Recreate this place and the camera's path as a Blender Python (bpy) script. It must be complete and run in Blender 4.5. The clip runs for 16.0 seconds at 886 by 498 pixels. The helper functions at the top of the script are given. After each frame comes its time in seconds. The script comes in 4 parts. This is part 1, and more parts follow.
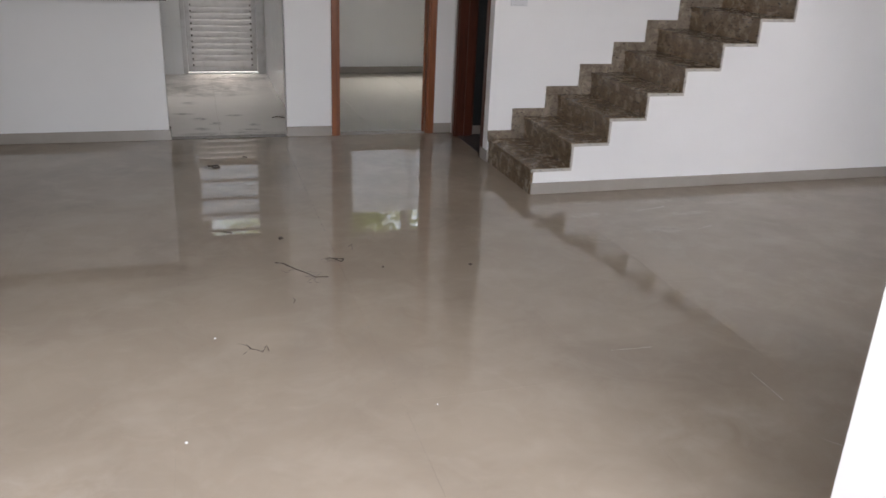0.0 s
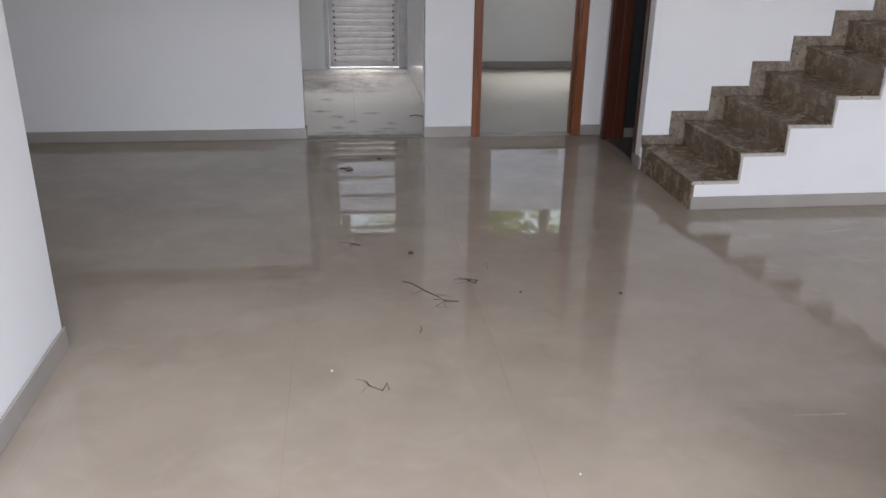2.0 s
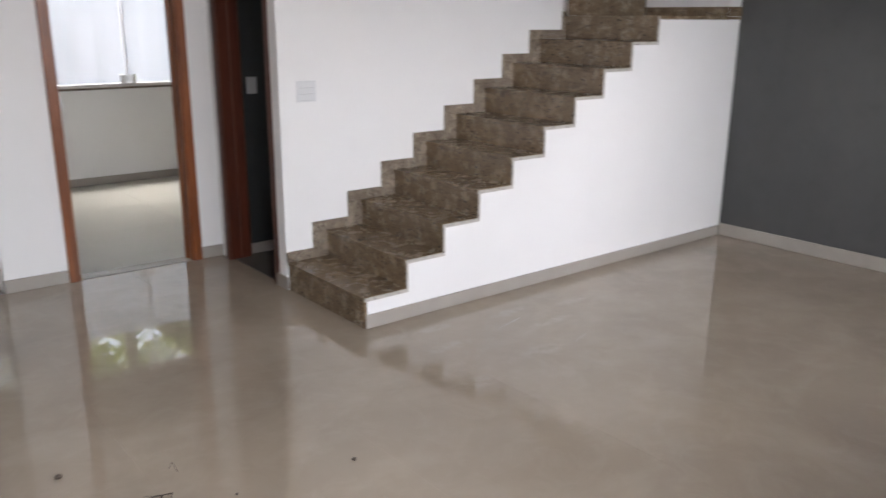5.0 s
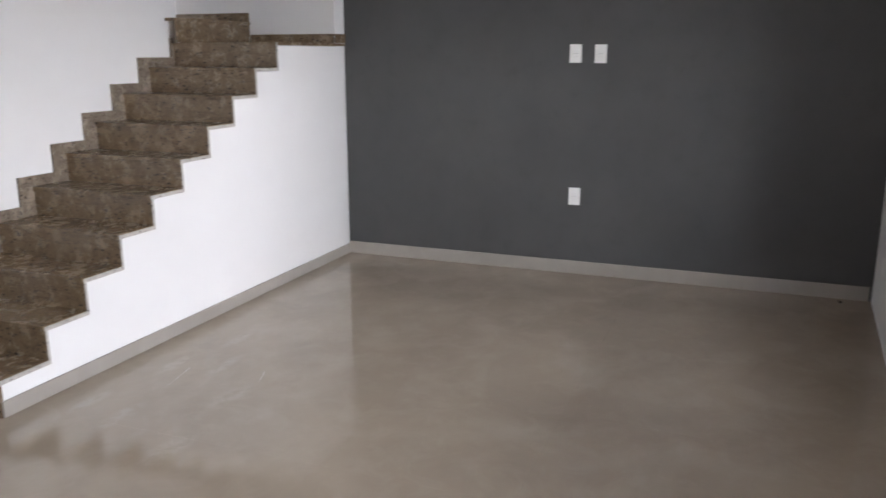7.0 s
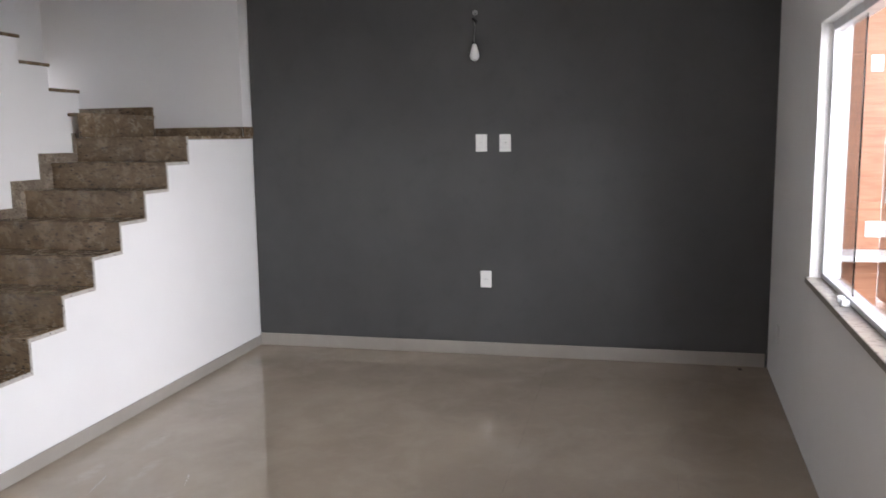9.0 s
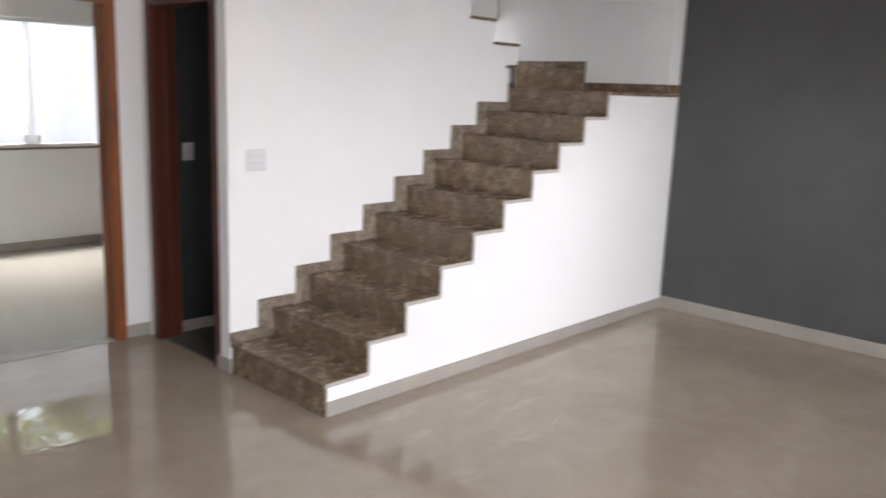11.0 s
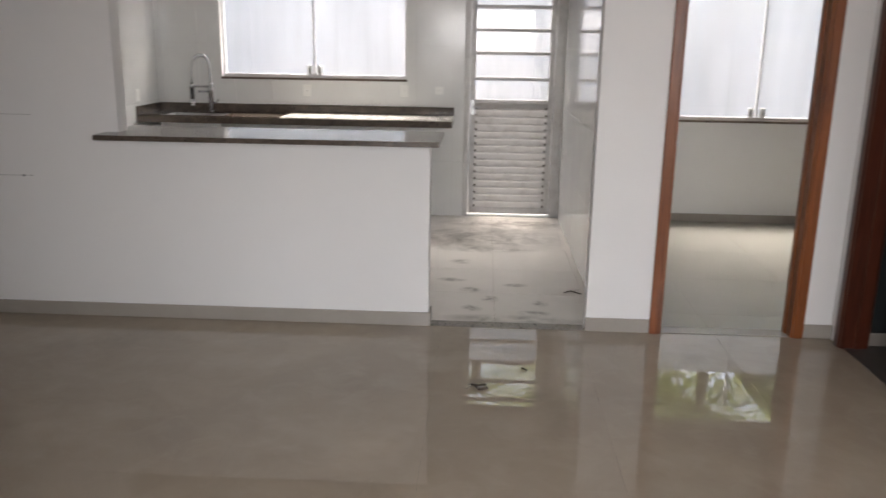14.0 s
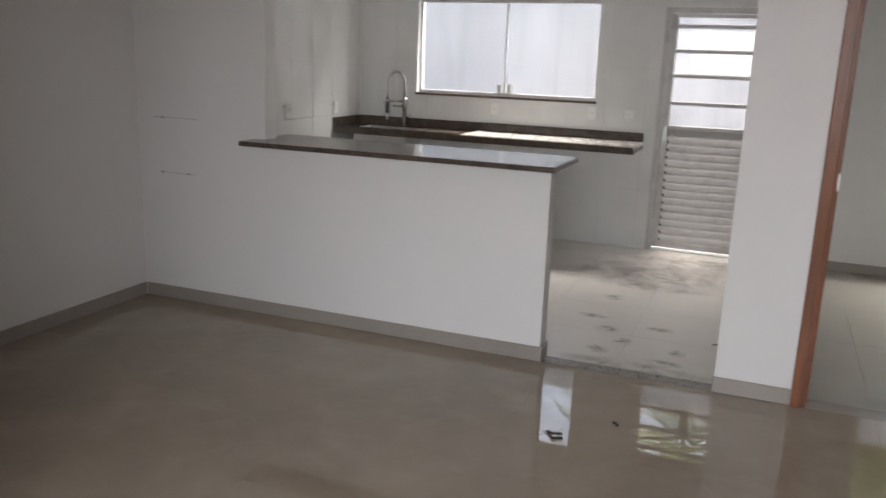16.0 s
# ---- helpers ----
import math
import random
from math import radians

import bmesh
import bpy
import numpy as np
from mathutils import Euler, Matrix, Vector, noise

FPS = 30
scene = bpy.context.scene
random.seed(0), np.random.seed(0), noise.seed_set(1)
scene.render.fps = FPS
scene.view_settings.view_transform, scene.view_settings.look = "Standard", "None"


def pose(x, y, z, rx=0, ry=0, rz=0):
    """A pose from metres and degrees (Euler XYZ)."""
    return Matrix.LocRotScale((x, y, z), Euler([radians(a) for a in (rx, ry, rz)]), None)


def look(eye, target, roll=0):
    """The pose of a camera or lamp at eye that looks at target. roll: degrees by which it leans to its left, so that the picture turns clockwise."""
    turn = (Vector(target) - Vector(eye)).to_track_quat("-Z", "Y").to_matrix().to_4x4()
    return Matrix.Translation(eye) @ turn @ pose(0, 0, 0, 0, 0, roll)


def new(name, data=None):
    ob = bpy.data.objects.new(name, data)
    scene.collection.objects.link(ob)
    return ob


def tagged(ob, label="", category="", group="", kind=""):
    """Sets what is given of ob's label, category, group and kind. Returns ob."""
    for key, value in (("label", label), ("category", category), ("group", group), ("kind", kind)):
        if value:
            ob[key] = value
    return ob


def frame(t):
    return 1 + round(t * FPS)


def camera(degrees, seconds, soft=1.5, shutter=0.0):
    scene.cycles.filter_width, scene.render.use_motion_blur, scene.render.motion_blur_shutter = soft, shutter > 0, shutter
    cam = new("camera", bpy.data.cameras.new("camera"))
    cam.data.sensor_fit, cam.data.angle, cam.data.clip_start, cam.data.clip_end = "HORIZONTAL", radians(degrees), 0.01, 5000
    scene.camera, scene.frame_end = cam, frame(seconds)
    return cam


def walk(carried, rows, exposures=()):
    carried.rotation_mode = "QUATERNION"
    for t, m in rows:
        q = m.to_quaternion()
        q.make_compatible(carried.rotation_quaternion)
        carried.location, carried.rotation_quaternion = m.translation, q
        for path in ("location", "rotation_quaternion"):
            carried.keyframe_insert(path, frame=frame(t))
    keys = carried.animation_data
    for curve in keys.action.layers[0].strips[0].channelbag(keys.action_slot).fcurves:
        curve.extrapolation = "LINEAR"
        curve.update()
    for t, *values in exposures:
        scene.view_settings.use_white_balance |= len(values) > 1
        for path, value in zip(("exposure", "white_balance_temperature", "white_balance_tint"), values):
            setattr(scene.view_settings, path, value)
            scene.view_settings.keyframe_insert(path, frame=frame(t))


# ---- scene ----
cam = camera(57.4, 16.0, shutter=0.4)
PATH = [
    (0, (0.022, 0.089, 1.642), (0.581, 1.868, 0.917), 2.5),
    (0.5, (0.092, 0.192, 1.643), (0.558, 1.996, 0.917), 2.8),
    (1, (0.119, 0.264, 1.625), (0.463, 2.08, 0.86), 2.2),
    (1.5, (0.121, 0.359, 1.614), (0.368, 2.19, 0.848), 1.1),
    (2, (0.11, 0.557, 1.61), (0.34, 2.396, 0.857), 0.9),
    (2.5, (0.061, 0.744, 1.649), (0.333, 2.588, 0.926), 1.0),
    (3, (0.021, 0.874, 1.671), (0.317, 2.755, 1.057), 0.3),
    (3.5, (0.001, 1.037, 1.66), (0.359, 2.926, 1.109), -0.5),
    (4, (-0.006, 1.204, 1.664), (0.573, 3.04, 1.124), -0.9),
    (4.5, (-0.035, 1.317, 1.654), (0.862, 3.021, 1.113), 0.2),
    (5, (-0.138, 1.454, 1.66), (1.07, 2.952, 1.114), 0.4),
    (5.2, (-0.214, 1.503, 1.656), (1.103, 2.907, 1.11), 0.4),
    (7.3, (-0.31, 1.953, 1.613), (1.55, 2.523, 1.149), 0.2),
    (7.4, (-0.321, 1.966, 1.617), (1.552, 2.491, 1.153), 0.3),
    (8, (-0.407, 2.069, 1.653), (1.517, 2.414, 1.231), 0.1),
    (8.2, (-0.425, 2.082, 1.646), (1.513, 2.404, 1.274), -0.1),
    (10.3, (-0.322, 1.984, 1.647), (1.442, 2.897, 1.411), 1.4),
    (10.5, (-0.308, 1.96, 1.648), (1.382, 2.991, 1.363), 1.6),
    (11, (-0.268, 1.917, 1.677), (1.159, 3.262, 1.287), 2.2),
    (11.5, (-0.256, 1.925, 1.706), (0.868, 3.513, 1.243), 1.8),
    (12, (-0.282, 1.935, 1.681), (0.577, 3.673, 1.188), 1.4),
    (12.5, (-0.262, 2.009, 1.697), (0.368, 3.833, 1.17), 1.2),
    (13, (-0.188, 2.122, 1.692), (0.219, 4.011, 1.177), 1.6),
    (13.5, (-0.096, 2.202, 1.691), (0.095, 4.131, 1.197), 1.3),
    (14, (0.099, 2.256, 1.671), (0.006, 4.19, 1.171), 0.9),
    (14.5, (0.318, 2.283, 1.691), (-0.005, 4.184, 1.159), 0.9),
    (15, (0.508, 2.398, 1.655), (0.099, 4.279, 1.114), 1.2),
    (15.5, (0.67, 2.527, 1.674), (0.169, 4.396, 1.17), 2.1),
    (16, (0.863, 2.638, 1.674), (0.145, 4.445, 1.206), 2.0),
]
walk(cam, [(t, look(eye, target, roll)) for t, eye, target, roll in PATH],
     exposures=[(0.0, 1.53, 6600, 12), (0.5, 1.54, 6550, 12), (1.5, 1.61, 6200, 13), (2.5, 1.81, 6200, 13), (3.5, 2.01, 6350, 13), (4.0, 1.90, 6550, 12), (4.5, 1.87, 6550, 12), (5.0, 2.12, 6500, 12),
                (7.5, 2.19, 6400, 12), (8.0, 2.11, 6500, 12), (10.5, 2.09, 6500, 13), (11.0, 2.40, 6600, 12), (11.5, 2.38, 6650, 12), (12.5, 2.12, 6750, 12), (13.5, 1.96, 6800, 12), (14.5, 2.04, 6900, 13),
                (15.5, 1.90, 6650, 12), (16.0, 1.76, 6700, 12)])

# ---- world, sun, large lights ----
world = bpy.data.worlds.new("overcast_sky")
scene.world = world
world.use_nodes = True
wn = world.node_tree.nodes
sky = wn.new("ShaderNodeTexSky")
sky.sky_type = "NISHITA"
sky.sun_disc = False
sky.sun_elevation = radians(66)
sky.sun_rotation = radians(10)
sky.air_density, sky.dust_density, sky.ozone_density = 1.4, 4.0, 1.0
world.node_tree.links.new(sky.outputs[0], wn["Background"].inputs[0])
wn["Background"].inputs[1].default_value = 0.15

sun_data = bpy.data.lights.new("sun", "SUN")
sun_data.energy, sun_data.angle, sun_data.color = 1.5, radians(45), (1.0, 0.98, 0.95)
sun = new("sun", sun_data)
sun.matrix_world = look((-1.0, 8.0, 13.0), (0, 2, 0))


def opening_light(name, x, y, z, w, h, power, target, color=(1.0, 0.98, 0.965)):
    d = bpy.data.lights.new(name, "AREA")
    d.shape, d.size, d.size_y, d.energy, d.color = "RECTANGLE", w, h, power, color
    ob = new(name, d)
    ob.matrix_world = look((x, y, z), target)
    return ob


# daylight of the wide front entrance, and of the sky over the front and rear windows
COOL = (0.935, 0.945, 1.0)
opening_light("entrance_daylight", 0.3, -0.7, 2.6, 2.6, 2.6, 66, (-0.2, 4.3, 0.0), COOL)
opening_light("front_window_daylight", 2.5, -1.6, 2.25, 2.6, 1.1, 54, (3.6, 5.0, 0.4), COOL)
opening_light("kitchen_window_daylight", -1.5, 10.65, 2.85, 1.8, 0.6, 34, (-1.5, 8.0, 0.5))
opening_light("kitchen_door_daylight", 0.35, 10.65, 2.85, 0.8, 0.6, 2.5, (0.35, 8.3, 0.2))
opening_light("bedroom_window_daylight", 2.66, 10.65, 2.85, 1.6, 0.6, 30, (2.5, 8.0, 0.2))

# ---- materials ----


def mat(name, color, rough=0.5, metal=0.0, spec=0.5):
    m = bpy.data.materials.new(name)
    m.use_nodes = True
    b = m.node_tree.nodes["Principled BSDF"]
    b.inputs["Base Color"].default_value = (*color, 1)
    b.inputs["Roughness"].default_value = rough
    b.inputs["Metallic"].default_value = metal
    b.inputs["Specular IOR Level"].default_value = spec
    return m


def node(m, kind, **inputs):
    n = m.node_tree.nodes.new(kind)
    for k, v in inputs.items():
        n.inputs[k.replace("_", " ")].default_value = v
    return n


def link(m, a, b):
    m.node_tree.links.new(a, b)


def bsdf(m):
    return m.node_tree.nodes["Principled BSDF"]


def coords(m, scale=(1, 1, 1), own=False):
    tc = m.node_tree.nodes.new("ShaderNodeTexCoord")
    geo = m.node_tree.nodes.new("ShaderNodeNewGeometry")
    mp = m.node_tree.nodes.new("ShaderNodeMapping")
    mp.inputs["Scale"].default_value = scale
    link(m, tc.outputs["Object"] if own else geo.outputs["Position"], mp.inputs["Vector"])
    return mp.outputs["Vector"]


def noise_tex(m, vec, scale, detail=4, rough=0.55, distortion=0.0):
    n = node(m, "ShaderNodeTexNoise", Scale=scale, Detail=detail, Roughness=rough, Distortion=distortion)
    link(m, vec, n.inputs["Vector"])
    return n.outputs["Fac"]


def ramp(m, fac, stops):
    r = m.node_tree.nodes.new("ShaderNodeValToRGB")
    while len(r.color_ramp.elements) < len(stops):
        r.color_ramp.elements.new(0.5)
    for e, (p, c) in zip(r.color_ramp.elements, stops):
        e.position = p
        e.color = (*c, 1) if len(c) == 3 else c
    link(m, fac, r.inputs["Fac"])
    return r.outputs["Color"]


def mixc(m, fac, a, b, mode="MIX"):
    n = m.node_tree.nodes.new("ShaderNodeMix")
    n.data_type, n.blend_type = "RGBA", mode
    for socket, v in ((n.inputs[0], fac), (n.inputs[6], a), (n.inputs[7], b)):
        if isinstance(v, (int, float)):
            socket.default_value = v
        elif isinstance(v, tuple):
            socket.default_value = (*v, 1)
        else:
            link(m, v, socket)
    return n.outputs[2]


def span(m, fac, a0, a1, b0, b1):
    n = m.node_tree.nodes.new("ShaderNodeMapRange")
    link(m, fac, n.inputs["Value"])
    for k, v in (("From Min", a0), ("From Max", a1), ("To Min", b0), ("To Max", b1)):
        n.inputs[k].default_value = v
    return n.outputs["Result"]


def bump(m, height, strength, distance=0.002):
    n = node(m, "ShaderNodeBump", Strength=strength, Distance=distance)
    link(m, height, n.inputs["Height"])
    link(m, n.outputs["Normal"], bsdf(m).inputs["Normal"])


def paint(name, color, dirt=0.06):
    m = mat(name, color, 0.62, 0, 0.35)
    v = coords(m)
    big = noise_tex(m, v, 0.9, 3)
    fine = noise_tex(m, v, 7.0, 5, 0.65)
    dark = tuple(c * (1 - dirt) for c in color)
    c = ramp(m, big, [(0.35, dark), (0.65, color)])
    c = mixc(m, span(m, fine, 0.55, 0.8, 0, 0.35), c, tuple(c0 * (1 - 1.6 * dirt) for c0 in color))
    link(m, c, bsdf(m).inputs["Base Color"])
    bump(m, noise_tex(m, v, 130.0, 3), 0.25, 0.0012)
    link(m, span(m, fine, 0.3, 0.7, 0.55, 0.7), bsdf(m).inputs["Roughness"])
    return m


WHITE = paint("white_wall_paint", (0.81, 0.803, 0.795), 0.035)
CEIL = paint("white_ceiling_paint", (0.82, 0.815, 0.81), 0.02)
GREY = paint("dark_grey_wall_paint", (0.090, 0.0905, 0.0905), 0.18)
# slate tone deepened so the colour holds the dimness of the bathroom
BATHSHADE = paint("shaded_slate_wall", (0.030, 0.034, 0.035), 0.1)


def polished_floor(name, base, dark, dusty, gloss, haze=0.06):
    m = mat(name, base, gloss, 0, 0.42)
    v = coords(m)
    oi = m.node_tree.nodes.new("ShaderNodeObjectInfo")
    cloud = noise_tex(m, v, 1.3, 6, 0.6, 0.6)
    vein = noise_tex(m, v, 5.0, 6, 0.62, 1.1)
    c = ramp(m, cloud, [(0.3, dark), (0.7, base)])
    c = mixc(m, span(m, vein, 0.48, 0.72, 0, 0.26), c, dusty)
    c = mixc(m, span(m, oi.outputs["Random"], 0, 1, 0, 0.10), c, dark)
    # scattered dust wipes
    wipe = noise_tex(m, coords(m, (1.5, 1.9, 1.0)), 1.3, 4, 0.55, 0.3)
    dust = span(m, wipe, 0.50, 0.76, 0.0, 0.5)
    c = mixc(m, dust, c, dusty)
    link(m, c, bsdf(m).inputs["Base Color"])
    r = m.node_tree.nodes.new("ShaderNodeMath")
    r.operation = "MULTIPLY_ADD"
    link(m, dust, r.inputs[0])
    r.inputs[1].default_value, r.inputs[2].default_value = haze, gloss
    link(m, r.outputs[0], bsdf(m).inputs["Roughness"])
    return m


FLOOR = polished_floor("polished_beige_porcelain", (0.37, 0.305, 0.235), (0.30, 0.245, 0.188), (0.44, 0.375, 0.30), 0.004, 0.02)
bsdf(FLOOR).inputs["IOR"].default_value = 1.58
KFLOOR = polished_floor("dusty_kitchen_porcelain", (0.68, 0.645, 0.605), (0.61, 0.575, 0.535), (0.72, 0.69, 0.65), 0.34, 0.12)
BFLOOR = polished_floor("matte_bedroom_porcelain", (0.355, 0.34, 0.295), (0.33, 0.315, 0.272), (0.38, 0.362, 0.315), 0.30, 0.1)
SKIRT = polished_floor("porcelain_skirting", (0.37, 0.338, 0.30), (0.33, 0.30, 0.268), (0.42, 0.39, 0.35), 0.2)


def stain(m, spots, tint):
    """Shaped dirt on a floor: spots as (x, y, radius x, radius y, strength)."""
    link_to = bsdf(m).inputs["Base Color"]
    c = link_to.links[0].from_socket
    geo = m.node_tree.nodes.new("ShaderNodeNewGeometry")
    for i, (x, y, rx, ry, k) in enumerate(spots):
        mp = m.node_tree.nodes.new("ShaderNodeMapping")
        mp.vector_type = "POINT"
        mp.inputs["Scale"].default_value = (1 / rx, 1 / ry, 0)
        mp.inputs["Location"].default_value = (-x / rx, -y / ry, 0)
        link(m, geo.outputs["Position"], mp.inputs["Vector"])
        g = m.node_tree.nodes.new("ShaderNodeTexGradient")
        g.gradient_type = "SPHERICAL"
        link(m, mp.outputs["Vector"], g.inputs["Vector"])
        rag = noise_tex(m, coords(m), 6.0 if rx > 0.2 else 13.0, 6, 0.65, 0.6)
        mul = m.node_tree.nodes.new("ShaderNodeMath")
        mul.operation = "MULTIPLY"
        link(m, span(m, g.outputs["Fac"], 0.0, 0.6, 0.0, 1.0), mul.inputs[0])
        link(m, span(m, rag, 0.38, 0.66 if rx > 0.2 else 0.58, 0.0, k), mul.inputs[1])
        c = mixc(m, mul.outputs[0], c, tint)
    link(m, c, link_to)


stain(KFLOOR, [(0.10, 9.15, 0.85, 0.50, 0.75), (0.30, 9.75, 0.75, 0.30, 0.8), (0.15, 8.75, 0.45, 0.14, 0.6), (-0.10, 7.85, 0.12, 0.06, 0.7), (0.35, 7.75, 0.10, 0.05, 0.7), (0.04, 7.62, 0.09, 0.07, 0.75), (0.17, 7.42, 0.07, 0.08, 0.75), (0.05, 7.22, 0.08, 0.08, 0.75), (-0.05, 8.35, 0.10, 0.08, 0.7),
               (0.30, 7.02, 0.55, 0.10, 0.7), (0.50, 7.35, 0.06, 0.07, 0.7), (0.45, 7.15, 0.12, 0.06, 0.7), (0.62, 9.7, 0.3, 0.3, 0.5)], (0.10, 0.085, 0.07))
# dried wipe marks near the stairs
stain(FLOOR, [(2.46, 4.77, 0.16, 0.05, 0.30), (3.00, 4.70, 0.19, 0.06, 0.32), (2.38, 4.52, 0.19, 0.06, 0.30), (3.08, 4.45, 0.19, 0.05, 0.32), (3.45, 4.62, 0.18, 0.05, 0.30),
              (2.75, 4.18, 0.19, 0.07, 0.28), (2.20, 4.10, 0.19, 0.08, 0.26), (-0.55, 2.35, 0.40, 0.22, 0.30), (1.75, 2.20, 0.50, 0.25, 0.25)], (0.52, 0.46, 0.385))
GROUT = mat("beige_grout", (0.33, 0.275, 0.22), 0.8)


def granite(name, light, mid, dark, gloss):
    m = mat(name, mid, gloss, 0, 0.5)
    v = coords(m)
    a = noise_tex(m, v, 11.0, 8, 0.75, 0.3)
    c = ramp(m, a, [(0.26, dark), (0.48, mid), (0.80, light)])
    g = noise_tex(m, v, 55.0, 4, 0.7)
    c = mixc(m, span(m, g, 0.52, 0.72, 0, 0.32), c, light)
    vo = node(m, "ShaderNodeTexVoronoi", Scale=40.0)
    link(m, coords(m, (1.2, 0.55, 1.5)), vo.inputs["Vector"])
    pick = noise_tex(m, v, 20.0, 3)
    spot = span(m, vo.outputs["Distance"], 0.20, 0.38, 1, 0)
    gate = span(m, pick, 0.485, 0.565, 0, 0.92)
    mul = m.node_tree.nodes.new("ShaderNodeMath")
    mul.operation = "MULTIPLY"
    link(m, spot, mul.inputs[0])
    link(m, gate, mul.inputs[1])
    c = mixc(m, mul.outputs[0], c, (0.018, 0.016, 0.015))
    crack = noise_tex(m, coords(m, (2.6, 0.8, 3.6)), 3.2, 6, 0.6, 0.8)
    off = m.node_tree.nodes.new("ShaderNodeMath")
    off.operation = "SUBTRACT"
    link(m, crack, off.inputs[0])
    off.inputs[1].default_value = 0.5
    ab = m.node_tree.nodes.new("ShaderNodeMath")
    ab.operation = "ABSOLUTE"
    link(m, off.outputs[0], ab.inputs[0])
    c = mixc(m, span(m, ab.outputs[0], 0.003, 0.016, 0.5, 0.0), c, (0.03, 0.026, 0.022))
    link(m, c, bsdf(m).inputs["Base Color"])
    link(m, span(m, a, 0.3, 0.7, gloss, gloss + 0.12), bsdf(m).inputs["Roughness"])
    return m


TREAD = granite("brown_granite", (0.32, 0.235, 0.145), (0.188, 0.134, 0.082), (0.085, 0.058, 0.036), 0.2)
SKIRTG = granite("speckled_granite_skirting", (0.32, 0.265, 0.205), (0.215, 0.172, 0.130), (0.10, 0.078, 0.060), 0.2)
COUNTER = granite("brown_granite_worktop", (0.155, 0.122, 0.097), (0.095, 0.074, 0.060), (0.042, 0.034, 0.029), 0.08)
EDGE = granite("sawn_granite_edge", (0.55, 0.52, 0.48), (0.47, 0.44, 0.40), (0.30, 0.27, 0.24), 0.5)


def timber(name, a, b, gloss, axis):
    m = mat(name, a, gloss)
    s = [26.0, 26.0, 26.0]
    s[axis] = 1.6
    v = coords(m, tuple(s))
    g = noise_tex(m, v, 1.0, 6, 0.65, 1.0)
    c = ramp(m, g, [(0.3, b), (0.62, a)])
    fine = noise_tex(m, v, 5.0, 4)
    c = mixc(m, span(m, fine, 0.5, 0.8, 0, 0.4), c, b)
    link(m, c, bsdf(m).inputs["Base Color"])
    bump(m, g, 0.12, 0.001)
    return m


WOOD = timber("varnished_red_wood", (0.26, 0.082, 0.024), (0.125, 0.036, 0.012), 0.32, 2)
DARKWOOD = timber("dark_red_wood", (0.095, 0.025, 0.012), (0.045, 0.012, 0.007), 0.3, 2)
PANEL = timber("wood_look_tile", (0.40, 0.185, 0.10), (0.27, 0.105, 0.05), 0.4, 1)

ALU = mat("white_painted_aluminium", (0.66, 0.66, 0.67), 0.38, 0.25)
v_ = coords(ALU)
link(ALU, mixc(ALU, span(ALU, noise_tex(ALU, v_, 14.0, 6), 0.5, 0.75, 0, 0.6), (0.66, 0.66, 0.67), (0.42, 0.41, 0.40)), bsdf(ALU).inputs["Base Color"])
# dusty white metal, greyed below ALU to show the door against the light
DOORALU = mat("dusty_backlit_metal", (0.50, 0.49, 0.485), 0.45, 0.15)
v_ = coords(DOORALU)
link(DOORALU, mixc(DOORALU, span(DOORALU, noise_tex(DOORALU, v_, 9.0, 6), 0.48, 0.75, 0, 0.6), (0.52, 0.51, 0.50), (0.33, 0.31, 0.295)), bsdf(DOORALU).inputs["Base Color"])
CHROME = mat("chrome", (0.62, 0.63, 0.65), 0.14, 1.0)
STEEL = mat("brushed_steel", (0.55, 0.55, 0.55), 0.3, 1.0)
BLACK = mat("black_plastic", (0.015, 0.015, 0.016), 0.4)
PLASTIC = mat("white_plastic", (0.82, 0.82, 0.80), 0.35)
SLOT = mat("grey_plastic", (0.42, 0.42, 0.42), 0.5)
WTILE = mat("glossy_white_wall_tile", (0.74, 0.745, 0.735), 0.11)
v_ = coords(WTILE)
link(WTILE, ramp(WTILE, noise_tex(WTILE, v_, 2.5, 5), [(0.3, (0.70, 0.705, 0.695)), (0.7, (0.77, 0.775, 0.765))]), bsdf(WTILE).inputs["Base Color"])
bump(WTILE, noise_tex(WTILE, v_, 5.0, 2), 0.03, 0.002)
WGROUT = mat("tile_grout", (0.62, 0.61, 0.59), 0.9)

GLASS = mat("clear_glass", (1, 1, 1), 0.0)
bsdf(GLASS).inputs["Transmission Weight"].default_value = 1.0
bsdf(GLASS).inputs["IOR"].default_value = 1.45
PLASTER = mat("weathered_grey_render", (0.26, 0.26, 0.265), 0.9)
v_ = coords(PLASTER, (1, 1, 0.35))
link(PLASTER, ramp(PLASTER, noise_tex(PLASTER, v_, 1.1, 3, 0.5, 0.4), [(0.3, (0.43, 0.425, 0.42)), (0.6, (0.52, 0.515, 0.505))]), bsdf(PLASTER).inputs["Base Color"])
streak = span(PLASTER, noise_tex(PLASTER, coords(PLASTER, (2.6, 2.6, 0.12)), 1.6, 5, 0.6, 0.8), 0.42, 0.70, 0.0, 0.32)
link(PLASTER, mixc(PLASTER, streak, bsdf(PLASTER).inputs["Base Color"].links[0].from_socket, (0.27, 0.265, 0.25)), bsdf(PLASTER).inputs["Base Color"])
CONCRETE = mat("yard_concrete", (0.34, 0.33, 0.31), 0.9)
v_ = coords(CONCRETE)
link(CONCRETE, ramp(CONCRETE, noise_tex(CONCRETE, v_, 2.0, 8, 0.7), [(0.3, (0.26, 0.25, 0.235)), (0.7, (0.40, 0.385, 0.36))]), bsdf(CONCRETE).inputs["Base Color"])
